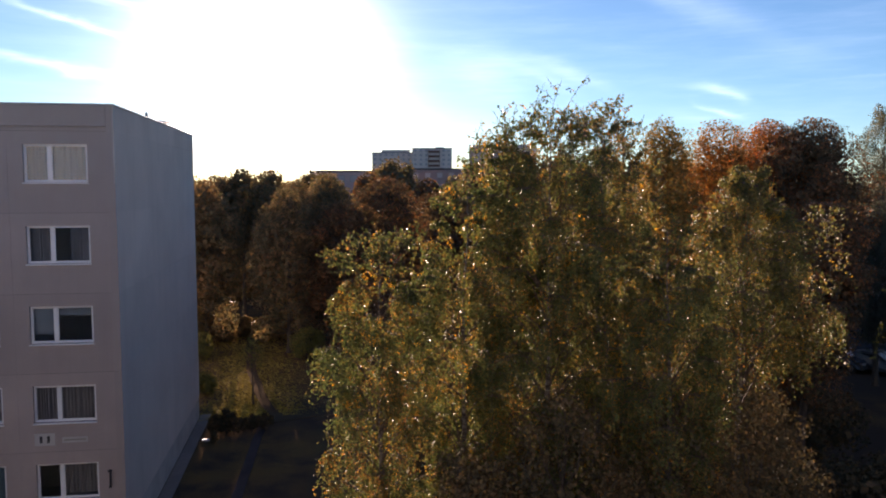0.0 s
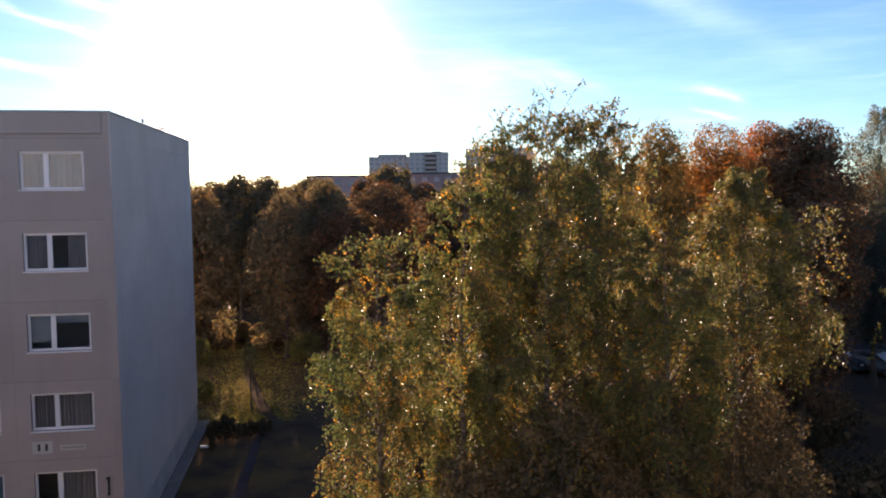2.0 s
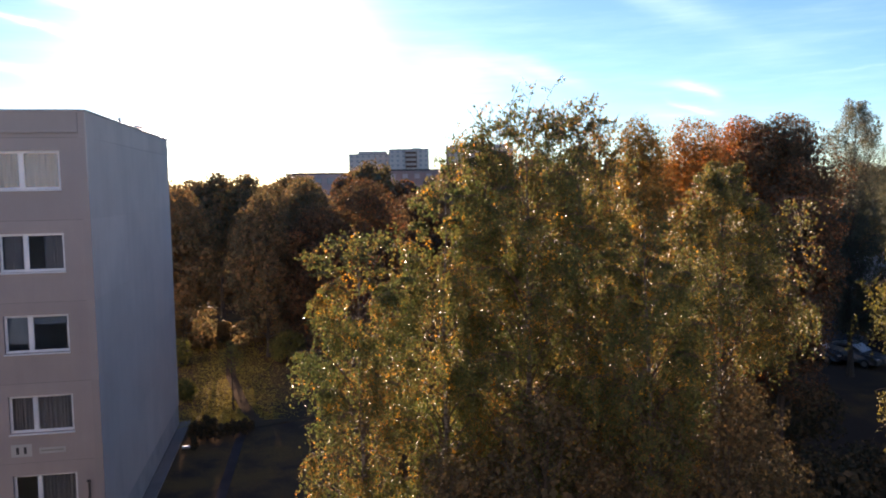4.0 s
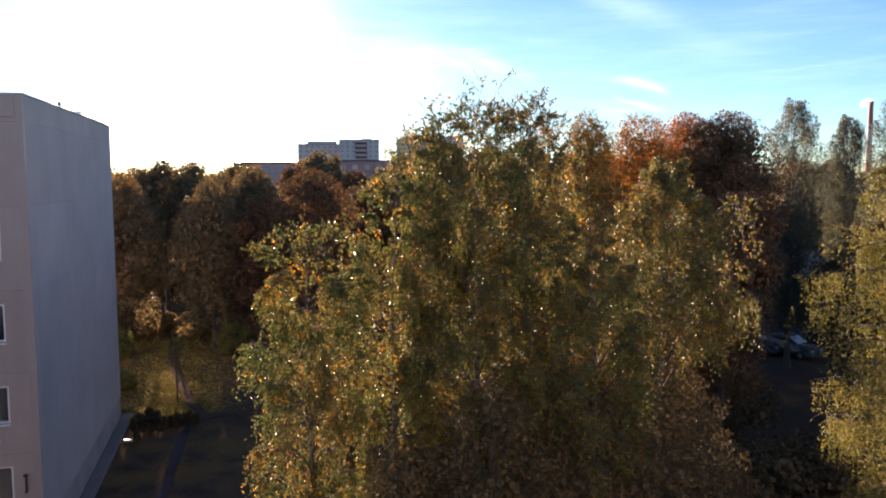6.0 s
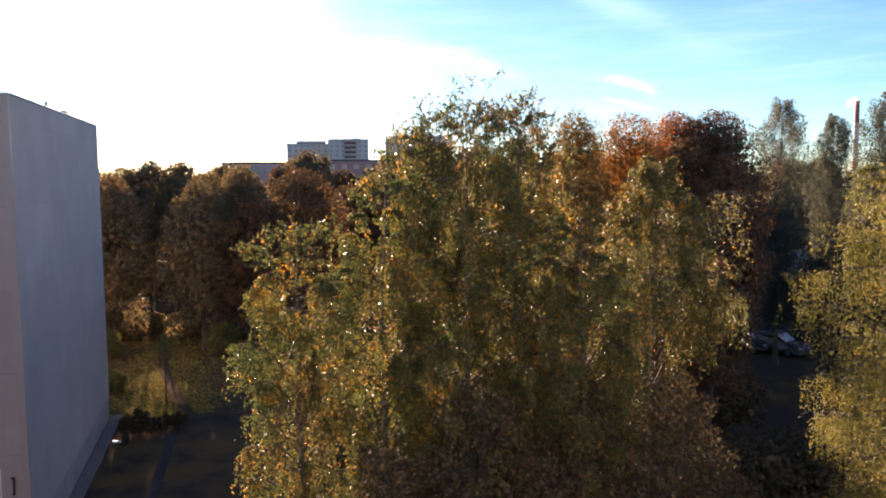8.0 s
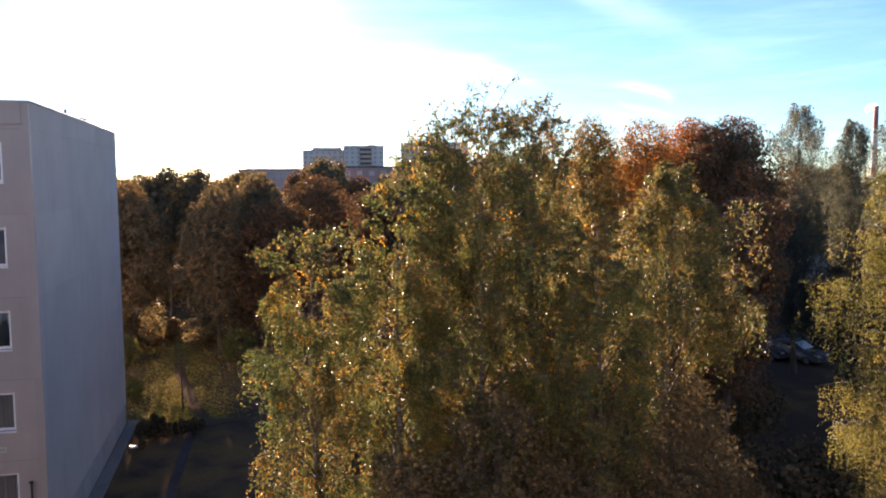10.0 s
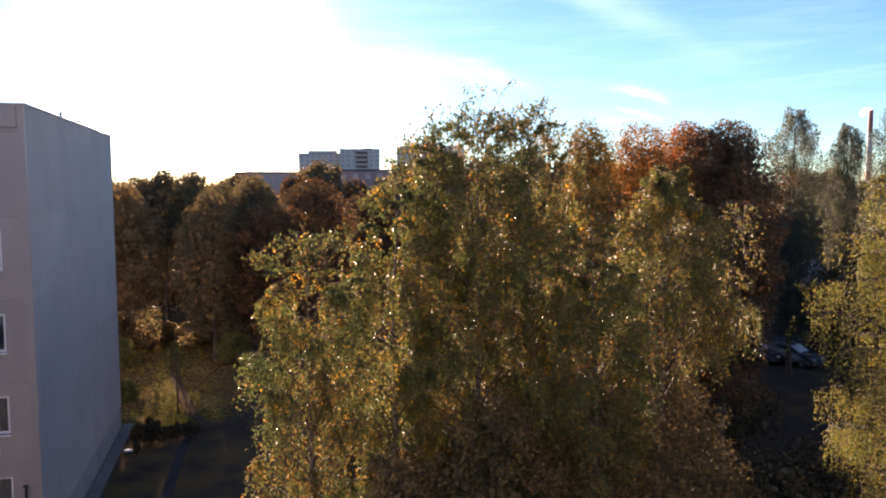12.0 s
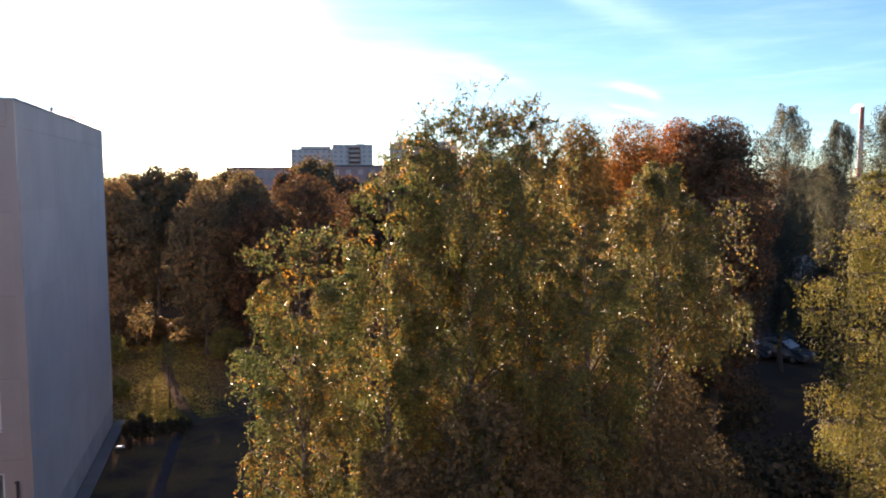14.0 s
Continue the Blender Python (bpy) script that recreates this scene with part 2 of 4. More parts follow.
L_BIRCH = leaf_material("birch_leaf_turning", [(0.0, (0.046, 0.078, 0.036)), (0.52, (0.104, 0.124, 0.050)), (0.74, (0.190, 0.150, 0.056)), (0.90, (0.298, 0.172, 0.056)), (1.0, (0.360, 0.165, 0.052))], 0.75, 0.37, turned=(0.50, 0.26, 0.035))
L_BIRCH_GREEN = leaf_material("birch_leaf_green", [(0.0, (0.058, 0.082, 0.040)), (0.45, (0.115, 0.128, 0.054)), (0.75, (0.195, 0.152, 0.058)), (1.0, (0.362, 0.181, 0.062))], 0.75, 0.37, turned=(0.48, 0.28, 0.04))
L_BIRCH_YELLOW = leaf_material("birch_leaf_yellow", [(0.0, (0.083, 0.097, 0.034)), (0.4, (0.133, 0.142, 0.046)), (0.75, (0.192, 0.174, 0.055)), (1.0, (0.290, 0.210, 0.058))], 0.6, 0.30, 0.7, 0.2)
L_BIRCH_FAR = leaf_material("birch_leaf_grey_green", [(0.0, (0.055, 0.072, 0.066)), (0.6, (0.092, 0.108, 0.092)), (1.0, (0.15, 0.145, 0.100))], 0.3, 0.36, 0.6)
L_MAPLE = leaf_material("maple_leaf_orange", [(0.0, (0.151, 0.105, 0.041)), (0.35, (0.240, 0.129, 0.041)), (0.7, (0.390, 0.158, 0.041)), (1.0, (0.531, 0.210, 0.049))], 0.35, 0.26, 0.75)
L_MAPLE_GOLD = leaf_material("maple_leaf_gold_green", [(0.0, (0.09, 0.095, 0.04)), (0.4, (0.17, 0.13, 0.045)), (0.75, (0.30, 0.17, 0.05)), (1.0, (0.42, 0.20, 0.055))], 0.5, 0.28, 0.75)
L_MAPLE_DARK = leaf_material("maple_leaf_russet", [(0.0, (0.070, 0.062, 0.044)), (0.45, (0.112, 0.080, 0.050)), (0.75, (0.175, 0.092, 0.052)), (1.0, (0.36, 0.140, 0.055))], 0.3, 0.25, 0.75)
L_MAPLE_RED = leaf_material("maple_leaf_red_brown", [(0.0, (0.085, 0.064, 0.037)), (0.4, (0.175, 0.088, 0.040)), (0.75, (0.32, 0.112, 0.043)), (1.0, (0.50, 0.160, 0.048))], 0.3, 0.46, 0.75)
# dull dark leaf colour that also holds the shade low among the trees
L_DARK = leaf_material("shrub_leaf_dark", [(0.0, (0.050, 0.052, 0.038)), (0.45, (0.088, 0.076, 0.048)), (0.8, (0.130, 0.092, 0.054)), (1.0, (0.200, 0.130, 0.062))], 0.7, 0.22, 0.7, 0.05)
L_WOODS = leaf_material("woods_leaf", [(0.0, (0.080, 0.086, 0.058)), (0.4, (0.142, 0.122, 0.072)), (0.7, (0.215, 0.145, 0.083)), (1.0, (0.324, 0.187, 0.090))], 0.15, 0.3, 0.7)
# litter yellow is raised so that the patch of sun shows in its colour
L_FALLEN_SUNLIT = leaf_material("fallen_leaf_sunlit", [(0.0, (0.14, 0.11, 0.03)), (0.5, (0.30, 0.24, 0.06)), (1.0, (0.44, 0.36, 0.08))], 0.4, 0.1, 0.95, 0.05)

# ---- mesh helpers ----


def link_part(name, mesh, parent=None, label=""):
    ob = new(name, mesh)
    if parent is not None:
        ob.parent = parent
    if label:
        ob["label"] = label
    return ob


def part(name, bm, mat, parent=None, label=""):
    mesh = bpy.data.meshes.new(name)
    bm.to_mesh(mesh)
    bm.free()
    mesh.materials.append(mat)
    return link_part(name, mesh, parent, label)


def boxes(*spans, bevel=0.0):
    """One bmesh of boxes, each (x0, x1, y0, y1, z0, z1)."""
    bm = bmesh.new()
    for x0, x1, y0, y1, z0, z1 in spans:
        m = Matrix.Translation(((x0 + x1) / 2, (y0 + y1) / 2, (z0 + z1) / 2)) @ Matrix.Diagonal((x1 - x0, y1 - y0, z1 - z0, 1))
        bmesh.ops.create_cube(bm, size=1, matrix=m)
    if bevel:
        bmesh.ops.bevel(bm, geom=bm.edges[:], offset=bevel, segments=1, affect="EDGES")
    return bm


def box_mesh(name, mat, *spans, bevel=0.0):
    bm = boxes(*spans, bevel=bevel)
    mesh = bpy.data.meshes.new(name)
    bm.to_mesh(mesh)
    bm.free()
    mesh.materials.append(mat)
    return mesh


def cone(bm, a, b, r0, r1, sides=8, cap=True):
    a, b = Vector(a), Vector(b)
    d = b - a
    m = Matrix.Translation((a + b) / 2) @ d.to_track_quat("Z", "Y").to_matrix().to_4x4()
    bmesh.ops.create_cone(bm, cap_ends=cap, segments=sides, radius1=r0, radius2=r1, depth=d.length, matrix=m)


def raw_mesh(name, verts, faces, mat, smooth=False):
    """A mesh from arrays: verts (n, 3) and faces (m, k) with k corners each."""
    mesh = bpy.data.meshes.new(name)
    faces = np.asarray(faces, dtype=np.int32)
    m, k = faces.shape
    mesh.vertices.add(len(verts))
    mesh.vertices.foreach_set("co", np.asarray(verts, dtype=np.float32).ravel())
    mesh.loops.add(m * k)
    mesh.loops.foreach_set("vertex_index", faces.ravel())
    mesh.polygons.add(m)
    mesh.polygons.foreach_set("loop_start", np.arange(0, m * k, k, dtype=np.int32))
    mesh.update(calc_edges=True)
    mesh.materials.append(mat)
    if smooth:
        mesh.polygons.foreach_set("use_smooth", np.ones(m, dtype=bool))
    return mesh


def tubes(paths, radii, sides=5):
    """Verts and faces of tapered tubes along paths (n, k, 3) with radii (n, k)."""
    n, k, _ = paths.shape
    d = np.gradient(paths, axis=1)
    d /= np.linalg.norm(d, axis=2, keepdims=True) + 1e-9
    ref = np.where(np.abs(d[..., 2:3]) > 0.9, np.array([1.0, 0, 0]), np.array([0, 0, 1.0]))
    u = np.cross(d, ref)
    u /= np.linalg.norm(u, axis=2, keepdims=True) + 1e-9
    v = np.cross(d, u)
    a = np.arange(sides) * 2 * np.pi / sides
    ring = u[:, :, None] * np.cos(a)[:, None] + v[:, :, None] * np.sin(a)[:, None]
    verts = paths[:, :, None] + ring * radii[:, :, None, None]
    i = np.arange(n)[:, None, None] * k * sides
    j = np.arange(k - 1)[None, :, None] * sides
    s = np.arange(sides)[None, None]
    s2 = (s + 1) % sides
    f = np.stack(np.broadcast_arrays(i + j + s, i + j + s2, i + j + sides + s2, i + j + sides + s), -1)
    return verts.reshape(-1, 3), f.reshape(-1, 4)


def leaves(rng, at, size, hang, aspect=0.72, spread=0.35):
    """Verts and faces of folded pointed blades that hang more or less downwards from the places at."""
    n = len(at)
    tip = rng.normal(size=(n, 3))
    tip /= np.linalg.norm(tip, axis=1, keepdims=True)
    tip[:, 2] -= hang
    tip /= np.linalg.norm(tip, axis=1, keepdims=True)
    side = np.cross(tip, rng.normal(size=(n, 3)))
    side /= np.linalg.norm(side, axis=1, keepdims=True)
    face = np.cross(tip, side)
    ln = (size * rng.uniform(0.65, 1.25, n))[:, None]
    w = ln * aspect * 0.5
    base, end = at, at + tip * ln
    mid = at + tip * ln * 0.42 + face * ln * 0.10
    verts = np.stack([base, mid + side * w, end, mid - side * w], 1).reshape(-1, 3)
    i = np.arange(n)[:, None] * 4
    faces = np.concatenate([i + np.array([[0, 1, 2]]), i + np.array([[0, 2, 3]])], 1).reshape(-1, 3)
    return verts, faces


# ---- trees ----


def blades(rng, at, size, face, aspect=0.9, droop=0.4):
    """Verts and faces of folded blades whose upper side looks along the directions face."""
    n = len(at)
    face = face + rng.normal(0, 0.45, (n, 3))
    face /= np.linalg.norm(face, axis=1, keepdims=True) + 1e-9
    tip = np.cross(face, rng.normal(size=(n, 3)))
    tip /= np.linalg.norm(tip, axis=1, keepdims=True) + 1e-9
    tip[:, 2] -= droop
    tip /= np.linalg.norm(tip, axis=1, keepdims=True)
    side = np.cross(face, tip)
    side /= np.linalg.norm(side, axis=1, keepdims=True) + 1e-9
    ln = (size * rng.uniform(0.65, 1.3, n))[:, None]
    w = ln * aspect * 0.5
    mid = at + tip * ln * 0.45 + face * ln * 0.08
    verts = np.stack([at, mid + side * w, at + tip * ln, mid - side * w], 1).reshape(-1, 3)
    i = np.arange(n)[:, None] * 4
    faces = np.concatenate([i + np.array([[0, 1, 2]]), i + np.array([[0, 2, 3]])], 1).reshape(-1, 3)
    return verts, faces


def along(paths, which, share):
    """Places on the paths (n, k, 3) at the given shares of their length."""
    k = paths.shape[1] - 1
    i = np.clip((share * k).astype(int), 0, k - 1)
    f = (share * k - i)[..., None]
    return paths[which, i] * (1 - f) + paths[which, i + 1] * f


def trunk_line(rng, height, r0, lean=(0.0, 0.0), sway=0.035):
    ts = np.linspace(0, 1, 16)
    wob = np.cumsum(rng.normal(0, sway, (16, 2)), axis=0) * height / 15
    wob -= wob[0]
    spine = np.stack([wob[:, 0] + lean[0] * ts ** 1.5, wob[:, 1] + lean[1] * ts ** 1.5, ts * height * 0.98], 1)
    return spine, r0 * (1 - ts * 0.95) * (1 + 0.5 * np.exp(-ts * 22))


def birch(name, seed, outline, leaf_mat, label, limbs=44, laterals=9, strands=7, per=14, leaf=0.045, hang=0.75,
          leaders=0, shoot=1.0, lean=(0.0, 0.0), extra=(), bark=None, gap=0.0, crest=1.3, inner=0.58):
    """A birch at the origin: trunk, arching limbs, side twigs and hanging strands of leaves within an outline of
    (height, radius) pairs, and upright leafy shoots at its top."""
    rng = np.random.default_rng(seed)
    root = new(name)
    oz, orad = np.array([p[0] for p in outline]), np.array([p[1] for p in outline])
    base, height = oz[0], oz[-1]
    spine, radii = trunk_line(rng, height, height * 0.0095, lean)

    def spine_at(z):
        return np.stack([np.interp(z, spine[:, 2], spine[:, i]) for i in range(3)], -1)

    hb = (np.arange(limbs) + rng.uniform(0, 1, limbs)) / limbs
    zt = base + hb * (height - 0.15 - base)
    ang = np.arange(limbs) * 2.399 + rng.normal(0, 0.45, limbs)
    reach = np.interp(zt, oz, orad) * rng.uniform(inner, 1.0, limbs)
    for i, (ez, ea, er) in enumerate(extra):
        zt[i], ang[i], reach[i] = ez, radians(ea), er
    z0 = np.clip(zt - reach * rng.uniform(0.55, 1.05, limbs) - 0.1, base * 0.5, height * 0.95)
    outw = np.stack([np.cos(ang), np.sin(ang)], 1)
    start, axis = spine_at(z0), spine_at(zt)
    end = np.concatenate([axis[:, :2] + outw * reach[:, None], (zt - 0.12 * reach)[:, None]], 1)
    ctrl = start * 0.4 + end * 0.6
    ctrl[:, 2] = np.maximum(end[:, 2], start[:, 2]) + 0.22 * reach
    s = np.linspace(0, 1, 8)[None, :, None]
    boughs = start[:, None] * (1 - s) ** 2 + 2 * ctrl[:, None] * s * (1 - s) + end[:, None] * s ** 2
    boughs += rng.normal(0, 0.02, boughs.shape) * reach[:, None, None]
    br = np.interp(z0, spine[:, 2], radii)[:, None] * 0.40 * (1 - 0.86 * s[:, :, 0])
    v1, f1 = tubes(spine[None], radii[None], 9)
    v2, f2 = tubes(boughs, np.maximum(br, 0.006), 5)
    wood = raw_mesh("trunk", np.concatenate([v1, v2]), np.concatenate([f1, f2 + len(v1)]), bark or M_BIRCH, True)
    wood.materials.append(M_TWIG)
    wood.polygons.foreach_set("material_index", np.repeat(np.array([0, 1], dtype=np.int32), [len(f1), len(f2)]))
    link_part("trunk", wood, root)
    # side twigs; some limbs are left thin, which opens the crown
    m = limbs * laterals
    bi = np.repeat(np.arange(limbs), laterals)
    at = along(boughs, bi, rng.uniform(0.22, 1.0, m) ** 0.75)
    la = ang[bi] + rng.normal(0, 0.95, m)
    ll = rng.uniform(0.25, 0.6, m) * (0.22 + 0.36 * np.minimum(reach[bi], 2.0 if not extra else 1.2))
    p4 = np.linspace(0, 1, 4)[None, :]
    lat = at[:, None] + np.stack([np.cos(la), np.sin(la), np.zeros(m)], 1)[:, None] * (ll[:, None] * p4)[..., None]
    lat[..., 2] += ll[:, None] * (0.25 * p4 - 0.40 * p4 ** 2)
    # strands hang from them
    n = m * strands
    ci = np.repeat(np.arange(m), strands)
    at = along(lat, ci, rng.uniform(0.05, 1.0, n))
    up = np.clip((at[:, 2] - (height - crest)) / 1.1, 0, 1)
    ha = rng.uniform(0, 2 * np.pi, n)
    ln = hang * rng.uniform(0.3, 1.25, n) * (1 - 0.6 * up)
    p5 = np.linspace(0, 1, 5)[None, :]
    strand = at[:, None] + np.stack([np.cos(ha), np.sin(ha), np.zeros(n)], 1)[:, None] * (0.2 * ln[:, None] * np.sqrt(p5))[..., None]
    strand[..., 2] += ln[:, None] * (0.06 * p5 - (1 - 1.75 * up)[:, None] * p5 ** 1.3)
    rows = np.repeat(np.arange(n), per)
    dens = np.where(rng.uniform(0, 1, limbs) > gap, 1.0, 0.25)
    dens[:len(extra)] = 0.32
    keep = rng.uniform(0, 1, n * per) < (np.clip(ln / (hang * 0.8), 0.3, 1) * (1 - 0.45 * up) * dens[bi[ci]])[rows]
    rows = rows[keep]
    lp = along(strand, rows, rng.uniform(0.04, 1.0, len(rows)))
    lp = lp + rng.normal(0, 0.4 * leaf, lp.shape)
    v3, f3 = leaves(rng, lp, leaf, 0.9)
    stems = [tubes(lat, np.full((m, 4), 0.005) * np.linspace(1.3, 0.6, 4)[None], 3),
             tubes(strand[::9], np.full((len(strand[::9]), 5), 0.0025), 3)]
    if leaders:
        grid = np.linspace(oz[np.argmax(orad)], height, 60)
        gr = np.minimum.accumulate(np.interp(grid, oz, orad))
        lr = gr[0] * 0.95 * np.sqrt(rng.uniform(0, 1, leaders)) ** 1.15
        ta = np.arange(leaders) * 2.399 + rng.normal(0, 0.5, leaders)
        zb = np.interp(lr, gr[::-1], grid[::-1]) - 0.35
        c0 = spine_at(np.minimum(zb, height * 0.97))
        b0 = np.stack([c0[:, 0] + np.cos(ta) * lr, c0[:, 1] + np.sin(ta) * lr, zb], 1)
        tall = shoot * rng.uniform(0.35, 1.0, leaders) * (1 - 0.3 * lr / gr[0])
        way = np.stack([np.cos(ta) * 0.22, np.sin(ta) * 0.22, np.ones(leaders)], 1) + rng.normal(0, 0.13, (leaders, 3))
        bend = rng.normal(0, 0.22, (leaders, 2))
        p6 = np.linspace(0, 1, 6)[None, :]
        lead = b0[:, None] + way[:, None] * (tall[:, None] * p6)[..., None]
        lead[..., :2] += bend[:, None] * (tall[:, None] * p6 ** 2)[..., None]
        k = leaders * 5
        ki = np.repeat(np.arange(leaders), 5)
        ks = along(lead, ki, rng.uniform(0.1, 0.9, k))
        ka = rng.uniform(0, 2 * np.pi, k)
        kw = np.stack([np.cos(ka) * 0.8, np.sin(ka) * 0.8, rng.uniform(0.3, 1.0, k)], 1)
        side = ks[:, None] + kw[:, None] * (rng.uniform(0.10, 0.30, k)[:, None] * p4)[..., None]
        stems += [tubes(lead, np.full((leaders, 6), 0.0065) * np.linspace(1.2, 0.5, 6)[None], 4), tubes(side, np.full((k, 4), 0.0035), 3)]
        ra, rb = np.repeat(np.arange(leaders), 13), np.repeat(np.arange(k), 5)
        tp = np.concatenate([along(lead, ra, rng.uniform(0.1, 1.0, len(ra))), along(side, rb, rng.uniform(0.3, 1.05, len(rb)).clip(0, 1))])
        tp += rng.normal(0, 0.012, tp.shape)
        v5, f5 = leaves(rng, tp, leaf * 1.25, 0.5)
        v3, f3 = np.concatenate([v3, v5]), np.concatenate([f3, f5 + len(v3)])
    tagged(link_part("crown", raw_mesh("crown", v3, f3, leaf_mat), root), kind="stuff")
    offs = np.cumsum([0] + [len(v) for v, f in stems])
    sv = np.concatenate([v for v, f in stems])
    sf = np.concatenate([f + o for (v, f), o in zip(stems, offs)])
    tagged(link_part("twig_mass", raw_mesh("twig_mass", sv, sf, M_TWIG), root), kind="stuff")
    return tagged(root, label, "tree")


def lobed_tree(name, seed, height, radius, base, leaf_mat, label, lobes, lobe_r, per_lobe, leaf, shoulder=0.5, category="tree"):
    """A broad-leaved tree at the origin whose crown is heaped up from rounded lobes of leaves on their own limbs."""
    rng = np.random.default_rng(seed)
    root = new(name)
    spine, radii = trunk_line(rng, height * 0.9, height * 0.014)
    h = ((np.arange(lobes) + rng.uniform(0, 1, lobes)) / lobes) ** 0.7
    ang = np.arange(lobes) * 2.399 + rng.normal(0, 0.35, lobes)
    size = lobe_r * rng.uniform(0.65, 1.25, lobes)
    tall = height - base
    out = np.where(h > shoulder, np.sqrt(np.clip(1 - ((h - shoulder) / (1 - shoulder)) ** 2, 0, 1)), 0.72 + 0.28 * h / shoulder)
    rr = np.maximum(radius * out * rng.uniform(0.8, 1.0, lobes) - size * 0.75, 0.0)
    z = base + h * tall - size * 0.75 * h + size * 0.3 * (1 - h)
    centre = np.stack([np.cos(ang) * rr, np.sin(ang) * rr, z], 1)
    z0 = np.clip(z - rr * rng.uniform(0.5, 0.9, lobes) - 0.4, height * 0.12, height * 0.8)
    start = np.stack([np.interp(z0, spine[:, 2], spine[:, i]) for i in range(3)], -1)
    s = np.linspace(0, 1, 5)[None, :, None]
    ctrl = (start + centre) / 2
    ctrl[:, :2] += (centre - start)[:, :2] * 0.15
    limb = start[:, None] * (1 - s) ** 2 + 2 * ctrl[:, None] * s * (1 - s) + centre[:, None] * s ** 2
    limb += rng.normal(0, 0.02, limb.shape) * (rr[:, None, None] + 0.5)
    lr = np.interp(z0, spine[:, 2], radii)[:, None] * 0.4 * (1 - 0.85 * s[:, :, 0])
    v1, f1 = tubes(spine[None], radii[None], 8)
    v2, f2 = tubes(limb, np.maximum(lr, 0.012), 4)
    link_part("trunk", raw_mesh("trunk", np.concatenate([v1, v2]), np.concatenate([f1, f2 + len(v1)]), M_BARK, True), root)
    n = int(lobes * per_lobe)
    li = rng.integers(0, lobes, n)
    d = rng.normal(size=(n, 3))
    d /= np.linalg.norm(d, axis=1, keepdims=True)
    # each lobe breaks up into sprays, so that its outline is uneven
    knots = rng.normal(size=(24, 3))
    knots /= np.linalg.norm(knots, axis=1, keepdims=True)
    near = np.max(d @ knots.T, axis=1)
    rad = size[li] * (0.62 + 0.55 * np.clip((near - 0.72) / 0.28, 0, 1)) * rng.uniform(0.45, 1.0, n) ** 0.35
    at = centre[li] + d * rad[:, None] * np.array([1, 1, 0.85])
    v, f = blades(rng, at, leaf, d + np.array([0, 0, 0.45]))
    # shaded leaves deep inside the crown
    k = n // 11
    e = rng.normal(size=(k, 3))
    e *= (rng.uniform(0.1, 1, k) ** 0.4 / np.linalg.norm(e, axis=1))[:, None]
    deep = e * np.array([radius * 0.74, radius * 0.74, tall * 0.43]) + np.array([0, 0, base + tall * 0.49])
    vi, fi = blades(rng, deep, leaf * 2.2, e)
    v, f = np.concatenate([v, vi]), np.concatenate([f, fi + len(v)])
    tagged(link_part("crown", raw_mesh("crown", v, f, leaf_mat), root), kind="stuff")
    return tagged(root, label, category)


def plant(root, az, dist, z=0.0, turn=0.0, size=1.0):
    p = spot(az, dist, z)
    root.matrix_basis = Matrix.Translation(p) @ pose(0, 0, 0, 0, 0, turn) @ Matrix.Diagonal((size, size, size, 1))
    return root


# ---- ground ----


def sheet(name, pts, z, mat, label, category, thick=0.0):
    bm = bmesh.new()
    vs = [bm.verts.new((x, y, z)) for x, y in pts]
    f = bm.faces.new(vs)
    if f.normal.z < 0:
        f.normal_flip()
    if thick:
        ex = bmesh.ops.extrude_face_region(bm, geom=[f])
        bmesh.ops.translate(bm, verts=[v for v in ex["geom"] if isinstance(v, bmesh.types.BMVert)], vec=(0, 0, thick))
        bmesh.ops.recalc_face_normals(bm, faces=bm.faces[:])
    return tagged(part(name, bm, mat), label, category, kind="structure")


def ribbon(name, line, width, z, mat, label, category, thick=0.04):
    """A strip of paving along a line of (az, distance) places."""
    pts = [spot(a, d).to_2d() for a, d in line]
    left, right = [], []
    for i, p in enumerate(pts):
        d = (pts[min(i + 1, len(pts) - 1)] - pts[max(i - 1, 0)]).normalized()
        n = Vector((-d.y, d.x)) * width / 2
        left.append(p + n)
        right.append(p - n)
    return sheet(name, [tuple(p) for p in left + right[::-1]], z, mat, label, category, thick)


bm = bmesh.new()
bmesh.ops.create_circle(bm, cap_ends=True, segments=64, radius=3000)
tagged(part("ground", bm, M_GROUND), "grass strewn with fallen autumn leaves", "ground", kind="structure")
ribbon("path", [(-13.9, 56), (-13.6, 53), (-13.35, 50), (-12.9, 47), (-12.2, 44.8), (-11.5, 43.6)], 0.6, 0.0, M_PATH, "trodden earth footpath curving through the grass", "path", 0.02)
ribbon("pavement", [(-15.5, 43.4), (-12.4, 44.4), (-8, 45.5), (0, 48)], 1.6, 0.0, M_PATH, "pale concrete pavement strewn with leaves", "pavement", 0.05)
ribbon("footway", [(-19.5, 18), (-16.6, 26), (-15.07, 33.6), (-14.3, 37), (-13.6, 41), (-13.0, 44)], 0.45, 0.0, M_WALK, "brown narrow dirty walk beside the gable", "path", 0.03)
ribbon("parking_road", [(12, 74), (20, 68), (27, 66.5), (34, 68), (44, 74)], 9.0, 0.0, M_ASPHALT, "dark asphalt parking lane under the trees", "road", 0.03)

# ---- the panel block beside the window ----
BLOCK_YAW, STOREY, DEPTH, LENGTH = 8.8, 2.75, 16.8, 26.0
TOP, BASE = 15.87, 1.20
corner = spot(-22.52, 29.1)


